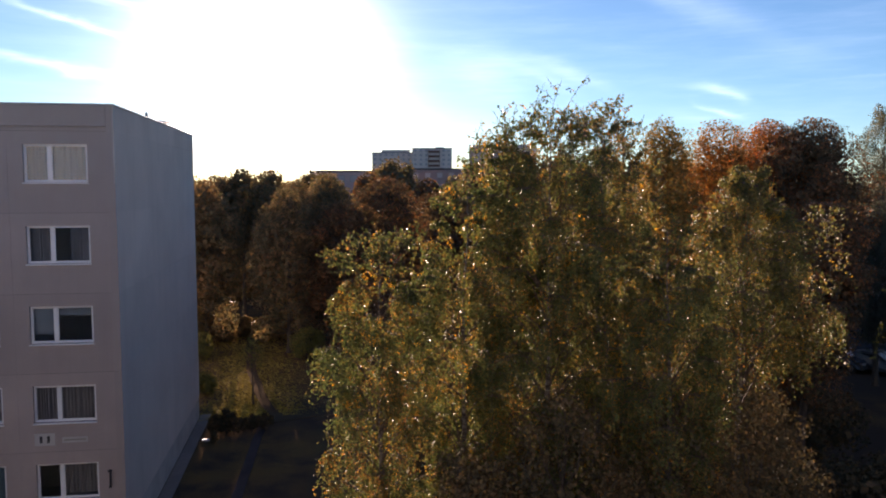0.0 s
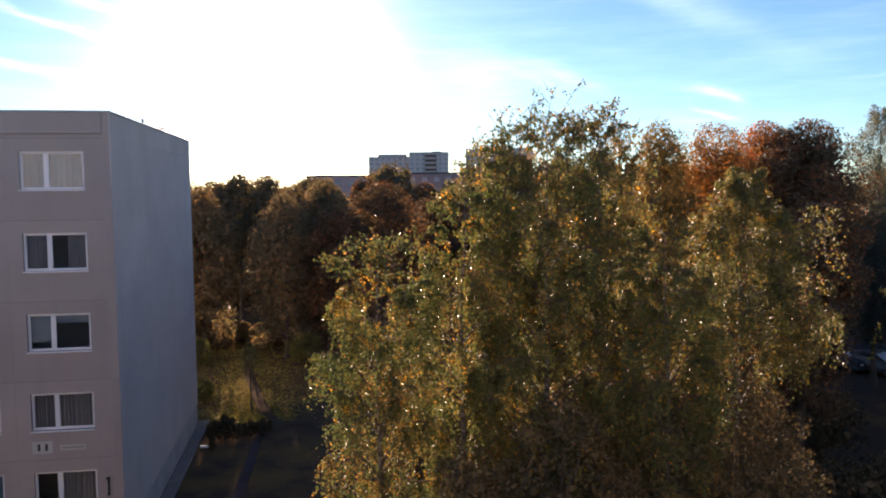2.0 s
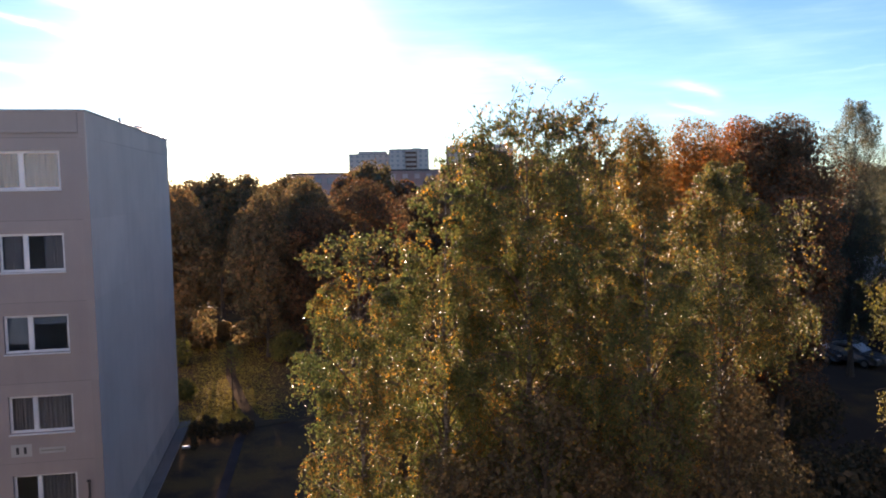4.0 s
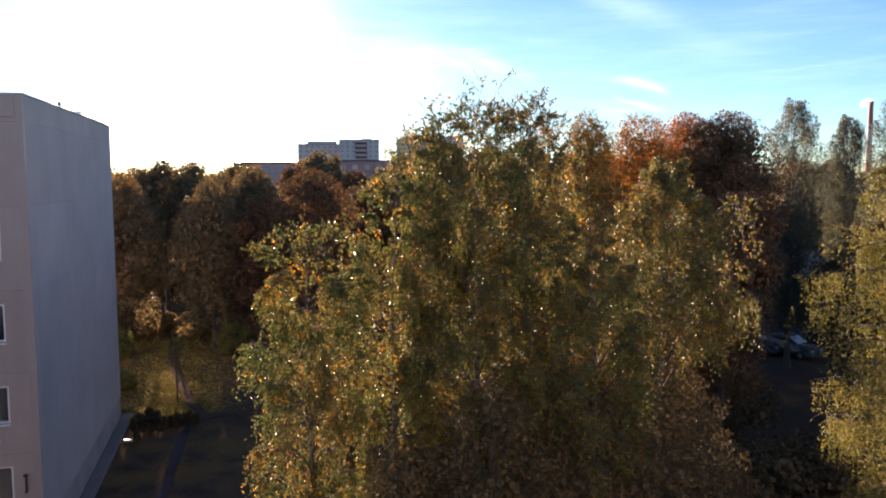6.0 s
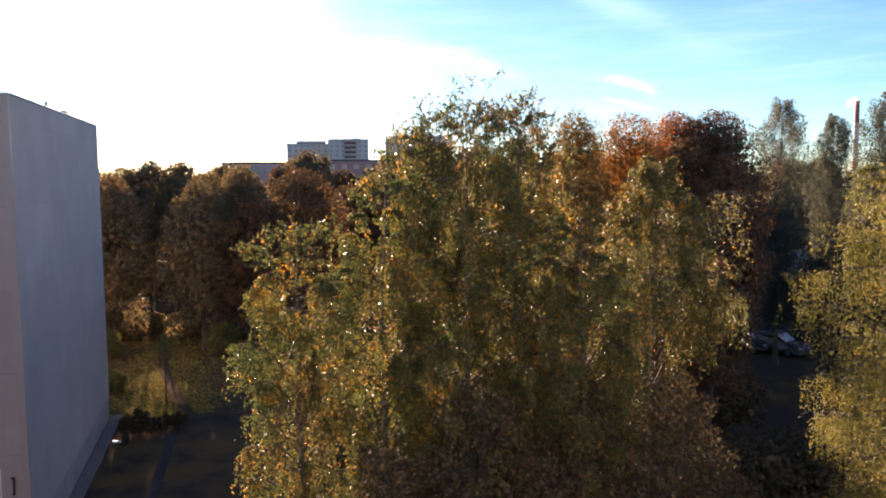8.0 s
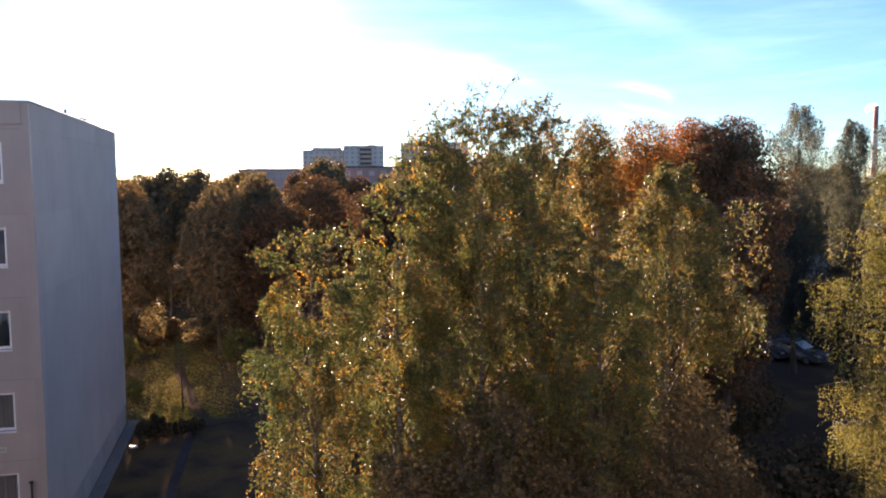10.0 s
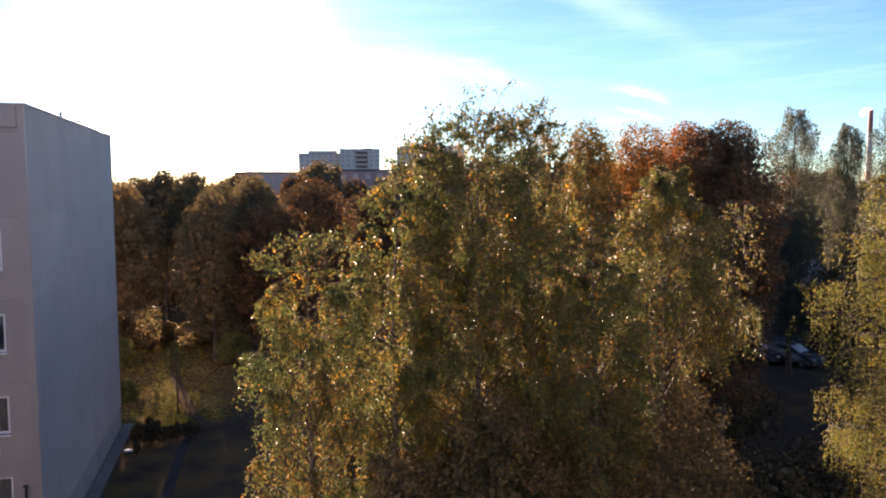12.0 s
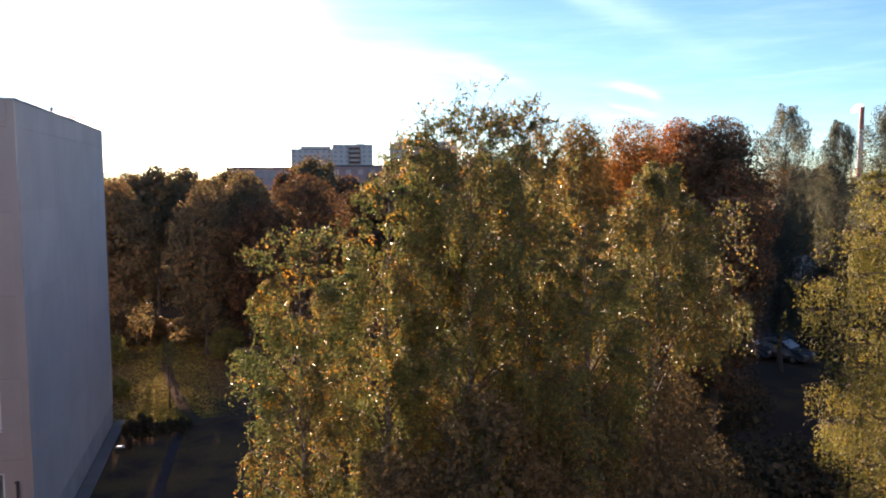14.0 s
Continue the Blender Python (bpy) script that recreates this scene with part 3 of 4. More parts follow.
def house_window(parent, x0, x1, z0, z1, y, split, style, hang):
    """A plastic window set into the facade at y, with two sashes, a sill outside and what hangs behind it."""
    win = new("window")
    win.parent = parent
    f = 0.085
    xm = x0 + (x1 - x0) * split
    part("frame", boxes((x0, x1, y, y + 0.07, z1 - f, z1), (x0, x1, y, y + 0.07, z0, z0 + f), (x0, x0 + f, y, y + 0.07, z0 + f, z1 - f),
                        (x1 - f, x1, y, y + 0.07, z0 + f, z1 - f), (xm - f * 0.95, xm + f * 0.95, y - 0.012, y + 0.07, z0 + f, z1 - f), bevel=0.008), M_WHITE, win)
    for a, b in ((x0 + f, xm - f * 0.95), (xm + f * 0.95, x1 - f)):
        pane = part("pane", boxes((a, b, y + 0.025, y + 0.045, z0 + f, z1 - f)), M_GLASS, win)
        pane.visible_shadow = False
    part("sill", boxes((x0 - 0.015, x1 + 0.015, y - 0.20, y + 0.02, z0 - 0.045, z0 - 0.005), bevel=0.006), M_WHITE, win)
    for kind, a, b, lo, hi in hang:
        xa, xb = x0 + (x1 - x0) * a, x0 + (x1 - x0) * b
        za, zb = z0 + (z1 - z0) * lo, z0 + (z1 - z0) * hi
        mat = {"curtain": M_CURTAIN, "drape": M_DRAPE, "blind": M_BLIND}[kind]
        n = 40
        xs = np.linspace(xa, xb, n)
        wave = 0.0 if kind == "blind" else 0.05
        ys = y + 0.16 + wave * np.sin(np.arange(n) * 1.25 + 1.8 * np.sin(np.arange(n) * 0.31 + x0)) + (0.01 if kind == "drape" else 0.0)
        v = np.concatenate([np.stack([xs, ys + d, np.full(n, z)], 1) for z, d in ((za, 0), (zb, 0), (za, 0.012), (zb, 0.012))])
        i = np.arange(n - 1)
        quads = np.concatenate([np.stack([i, i + 1, n + i + 1, n + i], 1), np.stack([2 * n + i + 1, 2 * n + i, 3 * n + i, 3 * n + i + 1], 1)])
        link_part(kind, raw_mesh(kind, v, quads, mat, kind != "blind"), win)
    return win


def panel_with_hole(x0, x1, z0, z1, hole, y0, y1):
    """One solid wall panel with a window hole (x0, x1, z0, z1) through it."""
    xs, zs = (x0, hole[0], hole[1], x1), (z0, hole[2], hole[3], z1)
    bm = bmesh.new()
    v = {(i, k, j): bm.verts.new((xs[i], (y0, y1)[j], zs[k])) for i in range(4) for k in range(4) for j in range(2)}
    for i in range(3):
        for k in range(3):
            if (i, k) != (1, 1):
                for j in range(2):
                    bm.faces.new((v[i, k, j], v[i + 1, k, j], v[i + 1, k + 1, j], v[i, k + 1, j]))
    rings = [[(i, 0) for i in range(4)] + [(3, k) for k in (1, 2, 3)] + [(i, 3) for i in (2, 1, 0)] + [(0, k) for k in (2, 1)], [(1, 1), (2, 1), (2, 2), (1, 2)]]
    for ring in rings:
        for a, b in zip(ring, ring[1:] + ring[:1]):
            bm.faces.new((v[(*a, 0)], v[(*b, 0)], v[(*b, 1)], v[(*a, 1)]))
    bmesh.ops.recalc_face_normals(bm, faces=bm.faces[:])
    return bm


def panel_block():
    house = tagged(new("apartment_building"), "weathered grey-beige concrete panel block with white windows", "building")
    house.matrix_basis = Matrix.Translation(corner) @ pose(0, 0, 0, 0, 0, BLOCK_YAW)
    WIN = [(-2.93, -0.88), (-5.85, -3.90), (-9.1, -7.2), (-12.4, -10.5), (-15.6, -13.7), (-18.9, -17.0), (-22.1, -20.2)]
    hangs = {
        0: [("curtain", 0.04, 0.96, 0.05, 0.98)],
        1: [("drape", 0.66, 0.97, 0.03, 0.97), ("drape", 0.05, 0.32, 0.03, 0.97)],
        2: [("blind", 0.03, 0.36, 0.22, 0.98), ("blind", 0.40, 0.97, 0.72, 0.98)],
        3: [("drape", 0.04, 0.42, 0.02, 0.98), ("drape", 0.44, 0.97, 0.02, 0.98)],
        4: [("drape", 0.42, 0.97, 0.1, 0.98)],
    }
    T = 0.30
    for s in range(5):
        z0 = BASE + s * STOREY
        z1 = z0 + STOREY
        row = 4 - s
        zs = 13.23 - row * STOREY
        # facade: wide panels with one opening each
        for i, (a, b) in enumerate(WIN):
            pa = -LENGTH if i == len(WIN) - 1 else (WIN[i][0] + WIN[i + 1][1]) / 2
            pb = -0.26 if i == 0 else (WIN[i][1] + WIN[i - 1][0]) / 2
            part("wall_panel", panel_with_hole(pa + 0.0015, pb - 0.0015, z0 + 0.006, z1 - 0.006, (a, b, zs, zs + 1.29), 0.0, T), M_FACADE, house)
            house_window(house, a, b, zs, zs + 1.29, 0.11, 0.40, 0, hangs[row] if i == 0 else hangs[(row + i) % 5])
        # gable: three panels a storey, the end piers a little proud of the facade
        for k in range(3):
            ya, yb = -0.03 + (DEPTH + 0.03) * k / 3, -0.03 + (DEPTH + 0.03) * (k + 1) / 3
            ya = max(ya, 0.0)
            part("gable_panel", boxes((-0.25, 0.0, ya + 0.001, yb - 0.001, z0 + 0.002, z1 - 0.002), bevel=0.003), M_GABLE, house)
        part("corner_pier", boxes((-0.255, 0.0, -0.03, -0.001, z0 + 0.002, z1 - 0.002), bevel=0.003), M_FACADE, house)
        part("floor_slab", boxes((-LENGTH, -0.27, T + 0.01, DEPTH - 0.3, z0 - 0.1, z0 + 0.1)), M_ROOM, house)
        part("room_wall", boxes((-LENGTH, -0.27, 3.8, 3.95, z0 + 0.11, z1 - 0.11)), M_ROOM, house)
    # joints lie a little behind the panels
    part("joint_core", boxes((-0.23, -0.03, 0.0, DEPTH - 0.02, 0.05, BASE + 5 * STOREY), (-LENGTH, -0.23, DEPTH - 0.28, DEPTH - 0.02, 0.05, TOP - 0.1),
                             (-LENGTH, -LENGTH + 0.2, 0.02, DEPTH - 0.02, 0.05, TOP - 0.1)), M_JOINT, house)
    joints = [(-LENGTH, -0.24, 0.012, T - 0.03, BASE + s * STOREY - 0.013, BASE + s * STOREY + 0.013) for s in range(6)]
    part("joint_strip", boxes(*joints), M_SEAM, house)
    # top band, shadowed ledge line, parapet and its zinc coping
    zt = BASE + 5 * STOREY
    part("parapet_panel", boxes((-LENGTH, -0.26, 0.0, T, zt + 0.006, 15.12), (-LENGTH, -0.26, -0.05, T, 15.16, TOP - 0.06)), M_FACADE, house)
    part("ledge", boxes((-LENGTH, -0.24, -0.09, 0.02, 15.10, 15.17), bevel=0.01), M_FACADE, house)
    for k in range(3):
        ya, yb = -0.03 + (DEPTH + 0.03) * k / 3, -0.03 + (DEPTH + 0.03) * (k + 1) / 3
        ya = max(ya, 0.0)
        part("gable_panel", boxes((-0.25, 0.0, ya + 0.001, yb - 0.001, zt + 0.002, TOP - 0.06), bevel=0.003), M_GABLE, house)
    part("corner_pier", boxes((-0.255, 0.0, -0.03, -0.001, zt + 0.002, TOP - 0.06), bevel=0.003), M_FACADE, house)
    part("coping", boxes((-LENGTH - 0.03, 0.04, -0.10, T + 0.06, TOP - 0.055, TOP), (-0.36, 0.04, T + 0.06, DEPTH + 0.04, TOP - 0.055, TOP), bevel=0.006), M_ZINC, house, "thin zinc coping")
    part("roof", boxes((-LENGTH, -0.3, T, DEPTH - 0.1, TOP - 0.55, TOP - 0.35)), M_ROOFING, house)
    part("plinth", boxes((-LENGTH, -0.06, 0.04, 0.3, -0.2, BASE - 0.012), (-0.30, -0.05, 0.3, DEPTH - 0.04, -0.2, BASE - 0.012)), M_PLINTH, house)
    # corner strip of sealed joint, light against the wall
    part("corner_seal", boxes((-0.035, 0.006, -0.036, -0.02, 13.2, TOP - 0.08), bevel=0.004), M_FADED, house, "pale sealant along the corner joint")
    # things on the roof
    bm = bmesh.new()
    cone(bm, (-0.45, 7.4, TOP - 0.4), (-0.45, 7.4, TOP + 0.36), 0.06, 0.06, 10)
    part("vent_pipe", bm, M_ZINC, house)
    bm = boxes((-0.75, -0.25, 9.2, 10.6, TOP - 0.4, TOP + 0.08))
    cone(bm, (-0.5, 9.9, TOP + 0.1), (-0.5, 9.9, TOP + 0.2), 0.75, 0.35, 12)
    part("vent_cap", bm, M_ZINC, house)
    # bracket on the wall by the lowest window
    bm = boxes((-0.52, -0.47, -0.10, 0.0, 2.62, 3.22), (-0.56, -0.43, -0.12, -0.08, 3.16, 3.24), (-0.54, -0.45, -0.12, -0.08, 2.6, 2.66), bevel=0.006)
    part("wall_bracket", bm, M_SIGN_DARK, house, "dark metal bracket")
    return house


block = panel_block()
bm = boxes((-0.33, 0.33, 0, 0.02, -0.215, 0.215), bevel=0.006)
plate = tagged(part("house_sign", bm, M_SIGN), "white enamel sign with two dark bars on the facade", "sign")
plate.matrix_basis = block.matrix_basis @ Matrix.Translation((-2.60, -0.022, 4.40))
for x in (-0.12, 0.12):
    part("bar", boxes((x - 0.045, x + 0.045, -0.006, 0.0, -0.12, 0.12)), M_SIGN_DARK, plate)
bm = boxes((-0.42, 0.42, 0, 0.015, -0.10, 0.10), bevel=0.004)
faded = tagged(part("street_sign", bm, M_FADED), "faded narrow plate beside the house sign", "sign")
faded.matrix_basis = block.matrix_basis @ Matrix.Translation((-1.62, -0.018, 4.36))
part("bar", boxes((-0.36, 0.36, -0.004, 0.0, -0.03, 0.03)), M_KERB, faded)
bm = boxes((0.0, 0.55, -0.5, DEPTH + 0.5, -0.1, 0.06), bevel=0.015)
apron = tagged(part("apron", bm, M_PLINTH), "concrete apron along the foot of the gable", "pavement", kind="structure")
apron.matrix_basis = block.matrix_basis.copy()

# the wall of the house that the camera looks out from
bm = boxes((-70, 60, -0.3, 0.0, 0.0, 15.87), bevel=0.01)
wall = tagged(part("wall_south", bm, M_WALL), "plain concrete wall of the house behind the window", "wall", kind="structure")
wall.matrix_basis = Matrix.Translation((0, -0.8, 0)) @ pose(0, 0, 0, 0, 0, BLOCK_YAW)

# ---- far buildings ----


def far_block(name, az, dist, yaw, width, depth, height, storeys, bays, wall_mat, label, balcony=None, step=None, trim=None):
    """A distant block of flats: walls, flat roof with parapet, windows with panes, and a stack of balconies."""
    b = tagged(new(name), label, "building")
    b.matrix_basis = Matrix.Translation(spot(az, dist)) @ pose(0, 0, 0, 0, 0, yaw)
    part("wall", boxes((-width / 2, width / 2, 0, depth, -0.3, height), bevel=0.04), wall_mat, b)
    part("roof", boxes((-width / 2 - 0.15, width / 2 + 0.15, -0.15, depth + 0.15, height, height + 0.35), bevel=0.05), M_ROOFING, b)
    if step:
        x0, x1, h = step
        part("roof_house", boxes((x0, x1, 1.5, depth - 1.5, height + 0.35, height + h), bevel=0.05), wall_mat, b)
    st = height / storeys
    surround = box_mesh("window_frame", M_KERB, (-0.75, 0.75, -0.05, 0.03, -0.7, 0.7), bevel=0.02)
    pane = box_mesh("window_pane", M_FARGLASS, (-0.66, 0.66, -0.065, -0.052, -0.62, 0.62))
    for s in range(storeys):
        z = (s + 0.55) * st
        for k in range(bays):
            x = -width / 2 + (k + 0.5) * width / bays
            if balcony and balcony[0] - 0.9 < x < balcony[1] + 0.9:
                continue
            w = link_part("window", surround, b)
            w.matrix_basis = Matrix.Translation((x, 0, z))
            link_part("pane", pane, w)
        for sx in (-1, 1):
            for y in (depth * 0.3, depth * 0.7):
                w = link_part("window", surround, b)
                w.matrix_basis = Matrix.Translation((sx * width / 2, y, z)) @ Matrix.Rotation(radians(90 * sx), 4, "Z")
                link_part("pane", pane, w)
        if balcony:
            x0, x1 = balcony
            part("balcony", boxes((x0, x1, -1.1, -0.0, z - st * 0.5, z - st * 0.42), (x0, x1, -1.15, -1.07, z - st * 0.42, z - st * 0.05),
                                  (x0, x0 + 0.1, -1.07, 0, z - st * 0.5, z + st * 0.5), (x1 - 0.1, x1, -1.07, 0, z - st * 0.5, z + st * 0.5)), trim or M_BRICKRED, b)
    return b


# pane colour is lightened with distance haze, which lowers the window contrast
M_FARGLASS = plain("far_window_glass_hazed", (0.46, 0.38, 0.36), 0.5, 0.1)
M_BRICKRED = plain("red_brown_plaster", (0.20, 0.085, 0.065), 0.85)
# warm pink in the tower and five-storey walls is sun glare put into colour
M_TOWER = panel_concrete("tower_panel_glare_warm", (0.80, 0.64, 0.56))
M_PINK = panel_concrete("plaster_glare_rose", (0.62, 0.41, 0.37))
M_ROSEDARK = panel_concrete("rose_brown_plaster", (0.36, 0.25, 0.23))
M_PALE = panel_concrete("pale_blue_plaster", (0.42, 0.44, 0.48))

far_block("tower_block", -0.78, 520, 3, 26.0, 16, 36.0, 12, 7, M_TOWER, "grey twelve-storey tower block with red-brown balconies", (-2.5, 4.8), (2.0, 8.0, 0.9))
far_block("tower_block", -3.68, 528, 3, 26.6, 16, 33.4, 11, 7, M_TOWER, "grey tower block with a stepped roof", None, (-7.0, 12.0, 2.1))
far_block("tower_block", 4.3, 520, -4, 44.0, 16, 38.0, 12, 11, M_TOWER, "grey tower block behind the birch", (-3.5, 4.0))
far_block("apartment_building", -6.9, 170, 22, 11.0, 12, 15.6, 5, 4, M_PINK, "five-storey block of flats with a rose glare tint in its plaster")
far_block("apartment_building", 0.2, 215, 2, 26.0, 11, 16.9, 5, 8, M_ROSEDARK, "long rose-brown block of flats below the towers")
far_block("low_building", -6.7, 92, 4, 13.0, 9, 6.7, 2, 5, M_PALE, "low pale blue-grey two-storey building among trees")
far_block("low_building", 30.0, 104, -28, 26.0, 9, 9.2, 3, 9, M_PALE, "pale three-storey building seen between birch trunks")

# chimney
bm = bmesh.new()
ch = tagged(new("chimney"), "tall factory chimney painted in red and white bands", "chimney")
ch.matrix_basis = Matrix.Translation(spot(33.5, 600))
# both band paints are paled to include the haze of distance
M_CHRED = plain("chimney_red_hazed", (0.42, 0.17, 0.13), 0.8, 0.2)
M_CHPALE = plain("chimney_white_hazed", (0.66, 0.60, 0.56), 0.8, 0.15)


def shaft_radius(z):
    return 2.3 - 0.95 * z / 60


for k, (z0, z1) in enumerate([(0, 7.0), (7.0, 14.0), (14.0, 21.0), (21.0, 46.5), (46.5, 60.0)]):
    cone(bm, (0, 0, z0), (0, 0, z1), shaft_radius(z0), shaft_radius(z1), 24, cap=k == 4)
    part("band", bm, M_CHRED if k % 2 == 0 else M_CHPALE, ch, "red-painted band" if k % 2 == 0 else "white-painted band")
    bm = bmesh.new()
cone(bm, (0, 0, 60.02), (0, 0, 60.9), 1.5, 1.5, 24)
part("rim", bm, M_CHRED, ch)
# steam that drifts from its mouth
bm = bmesh.new()
for x, z, r in ((-0.6, 61.6, 1.2), (-2.0, 61.4, 1.6), (-3.6, 60.6, 1.9), (-5.0, 59.4, 1.8), (-6.2, 58.2, 1.4), (-3.0, 59.2, 1.5)):
    bmesh.ops.create_icosphere(bm, subdivisions=3, radius=r, matrix=Matrix.Translation((x, 0.4, z)))
for v in bm.verts:
    v.co += Vector(noise.noise_vector(v.co * 0.9)) * 0.55


def steam_material():
    def build(n):
        a, b = n.node("ShaderNodeBsdfTransparent"), n.node("ShaderNodeBsdfTranslucent")
        b.inputs[0].default_value = (0.85, 0.84, 0.82, 1)
        m = n.node("ShaderNodeMixShader")
        n.put(m.inputs[0], n.ramp(n.noise(place_of(n), 0.5, 3), 0.3, 0.7, 0.08, 0.32))
        n.links.new(a.outputs[0], m.inputs[1])
        n.links.new(b.outputs[0], m.inputs[2])
        return m.outputs[0]
    return material("white_steam", build)


part("steam", bm, steam_material(), ch, "small drift of white steam")

# ---- trees, nearest first ----
plant(birch("birch_tree", 11, [(7.6, 1.2), (9.6, 1.6), (12.0, 1.65), (13.4, 1.6), (13.95, 1.3), (14.4, 0.5)], L_BIRCH, "tall birch turning yellow, sparse twigs at its top", 94, 11, 8, 12, leaders=95, shoot=0.83, gap=0.12, crest=1.0), 7.0, 14.2, turn=40)
plant(birch("birch_tree", 17, [(6.3, 0.8), (12.6, 1.05), (13.4, 0.8), (14.1, 0.25)], L_BIRCH, "slim birch with thin leafy twigs at its top", 64, 10, 7, leaders=44, shoot=0.95, gap=0.2, crest=0.9), 5.1, 14.9, turn=80)
plant(birch("birch_tree", 18, [(8.4, 0.95), (11.0, 1.2), (13.2, 1.02), (14.1, 0.75), (14.6, 0.3)], L_BIRCH_GREEN, "slim birch with grey-green hanging twigs", 70, 10, 7, leaders=60, shoot=0.62, gap=0.12, crest=0.9), 10.4, 14.6, turn=300)
plant(birch("birch_tree", 12, [(6.0, 0.85), (9.0, 0.98), (11.2, 1.08), (12.0, 1.05), (12.45, 0.5)], L_BIRCH, "birch with drooping olive and yellow leaves", 76, 11, 8, 15, 0.043, leaders=30, shoot=0.35, gap=0.15), -4.6, 13.6, turn=10)
plant(birch("birch_tree", 23, [(10.2, 0.8), (10.6, 1.45), (11.1, 1.7), (11.5, 1.55), (12.2, 1.25), (12.8, 0.85), (13.25, 0.48), (13.7, 0.12)], L_BIRCH_GREEN, "slender birch with drooping yellow-green branches", 84, 10, 7, 13, leaders=14, shoot=0.3,
            extra=((12.95, -221, 1.4), (12.7, -205, 1.4), (12.55, -240, 1.25), (12.2, -221, 1.55)), gap=0.1, crest=0.7), 21.2, 15.0, turn=200)
plant(birch("birch_tree", 14, [(6.5, 1.3), (8.2, 1.85), (10.5, 2.2), (11.6, 2.15), (12.6, 1.7), (13.4, 1.25), (13.9, 0.4)], L_BIRCH_YELLOW, "sunlit golden birch with hanging branches", 120, 12, 7, 14, 0.0405, leaders=40, shoot=0.4), 38.4, 14.0, turn=70)
plant(birch("birch_tree", 15, [(6.3, 0.85), (10.5, 1.05), (12.3, 0.95), (13.25, 0.35)], L_BIRCH, "birch with dense olive leaves", 64, 10, 7, leaders=22, shoot=0.35, gap=0.1), 2.0, 14.4, turn=130)
plant(birch("birch_tree", 16, [(8.6, 0.8), (10.2, 1.15), (12.0, 1.0), (12.7, 0.35)], L_BIRCH, "birch with dense olive-brown leaves", 60, 10, 7, leaders=12, shoot=0.35, gap=0.1), 16.2, 13.2, turn=260)
plant(lobed_tree("maple_tree", 27, 15.8, 2.05, 4.0, L_MAPLE_GOLD, "maple in yellow-green and orange leaf", 40, 0.9, 750, 0.09, 0.65), 15.7, 33.0)
plant(lobed_tree("maple_tree", 28, 15.8, 2.4, 4.0, L_MAPLE, "round-topped maple in orange autumn leaf", 44, 1.0, 820, 0.09, 0.68), 19.2, 35.0)
plant(lobed_tree("maple_tree", 22, 16.05, 3.1, 3.5, L_MAPLE_RED, "broad maple with dark leaves, orange-red at its top", 70, 1.1, 800, 0.095, 0.7), 22.4, 38.0)
plant(lobed_tree("maple_tree", 24, 15.95, 2.7, 3.5, L_MAPLE_DARK, "maple with dark brown-red leaves", 64, 1.0, 850, 0.1, 0.75), 25.0, 36.5)
for i, (az, d, h, r) in enumerate([(29.2, 58, 18.5, 2.75), (32.0, 60, 17.4, 1.7), (35.2, 50, 17.8, 2.1)]):
    plant(birch("birch_tree", 30 + i, [(3.5, r * 0.5), (8.0, r * 0.85), (h - 4.5, r), (h - 2.0, r * 0.85), (h - 0.8, r * 0.58), (h, r * 0.25)], L_BIRCH_FAR, "tall thin grey-green birch with hanging twigs", 170, 9, 5, 9, 0.086, 1.5, bark=M_BARK, crest=0.5, gap=0.06, inner=0.25), az, d)
# the two at 17.5 and 18.2 m are added to shade those in front
for i, (az, d, h, r) in enumerate([(9.0, 12.8, 9.9, 1.7), (16.5, 13.6, 9.9, 1.6), (21.6, 14.0, 9.7, 1.7), (20.0, 17.5, 9.7, 1.8), (21.8, 18.2, 9.0, 1.8), (2.0, 12.6, 9.0, 1.4), (25.8, 15.0, 8.0, 1.6), (30.5, 15.5, 5.6, 1.5)]):
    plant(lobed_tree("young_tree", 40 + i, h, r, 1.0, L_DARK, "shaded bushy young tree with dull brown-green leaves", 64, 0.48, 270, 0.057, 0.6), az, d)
plant(lobed_tree("maple_tree", 23, 13.75, 3.7, 2.0, L_MAPLE_DARK, "broad dome-shaped maple in maroon leaf", 90, 1.0, 260, 0.15, 0.6), -4.1, 57.0)
# added trees, hidden by the birches, that keep low sun off the lower crowns
for i, (az, d, h, r) in enumerate([(9.5, 21.5, 11.0, 2.1), (3.5, 24.0, 11.2, 2.2), (12.8, 21.5, 10.6, 2.0), (-2.0, 22.0, 9.6, 1.8)]):
    plant(lobed_tree("young_tree", 50 + i, h, r, 1.5, L_DARK, "hidden young tree with dull green leaves, added to shade the birches", 50, 0.7, 130, 0.12, 0.6), az, d)
plant(lobed_tree("sapling", 58, 4.2, 0.8, 2.2, L_BIRCH_YELLOW, "young slender tree beside the trodden path", 16, 0.3, 36, 0.08), -13.8, 47.5)
# bushes in the shade below, and a yellow pair by the path
bush = None
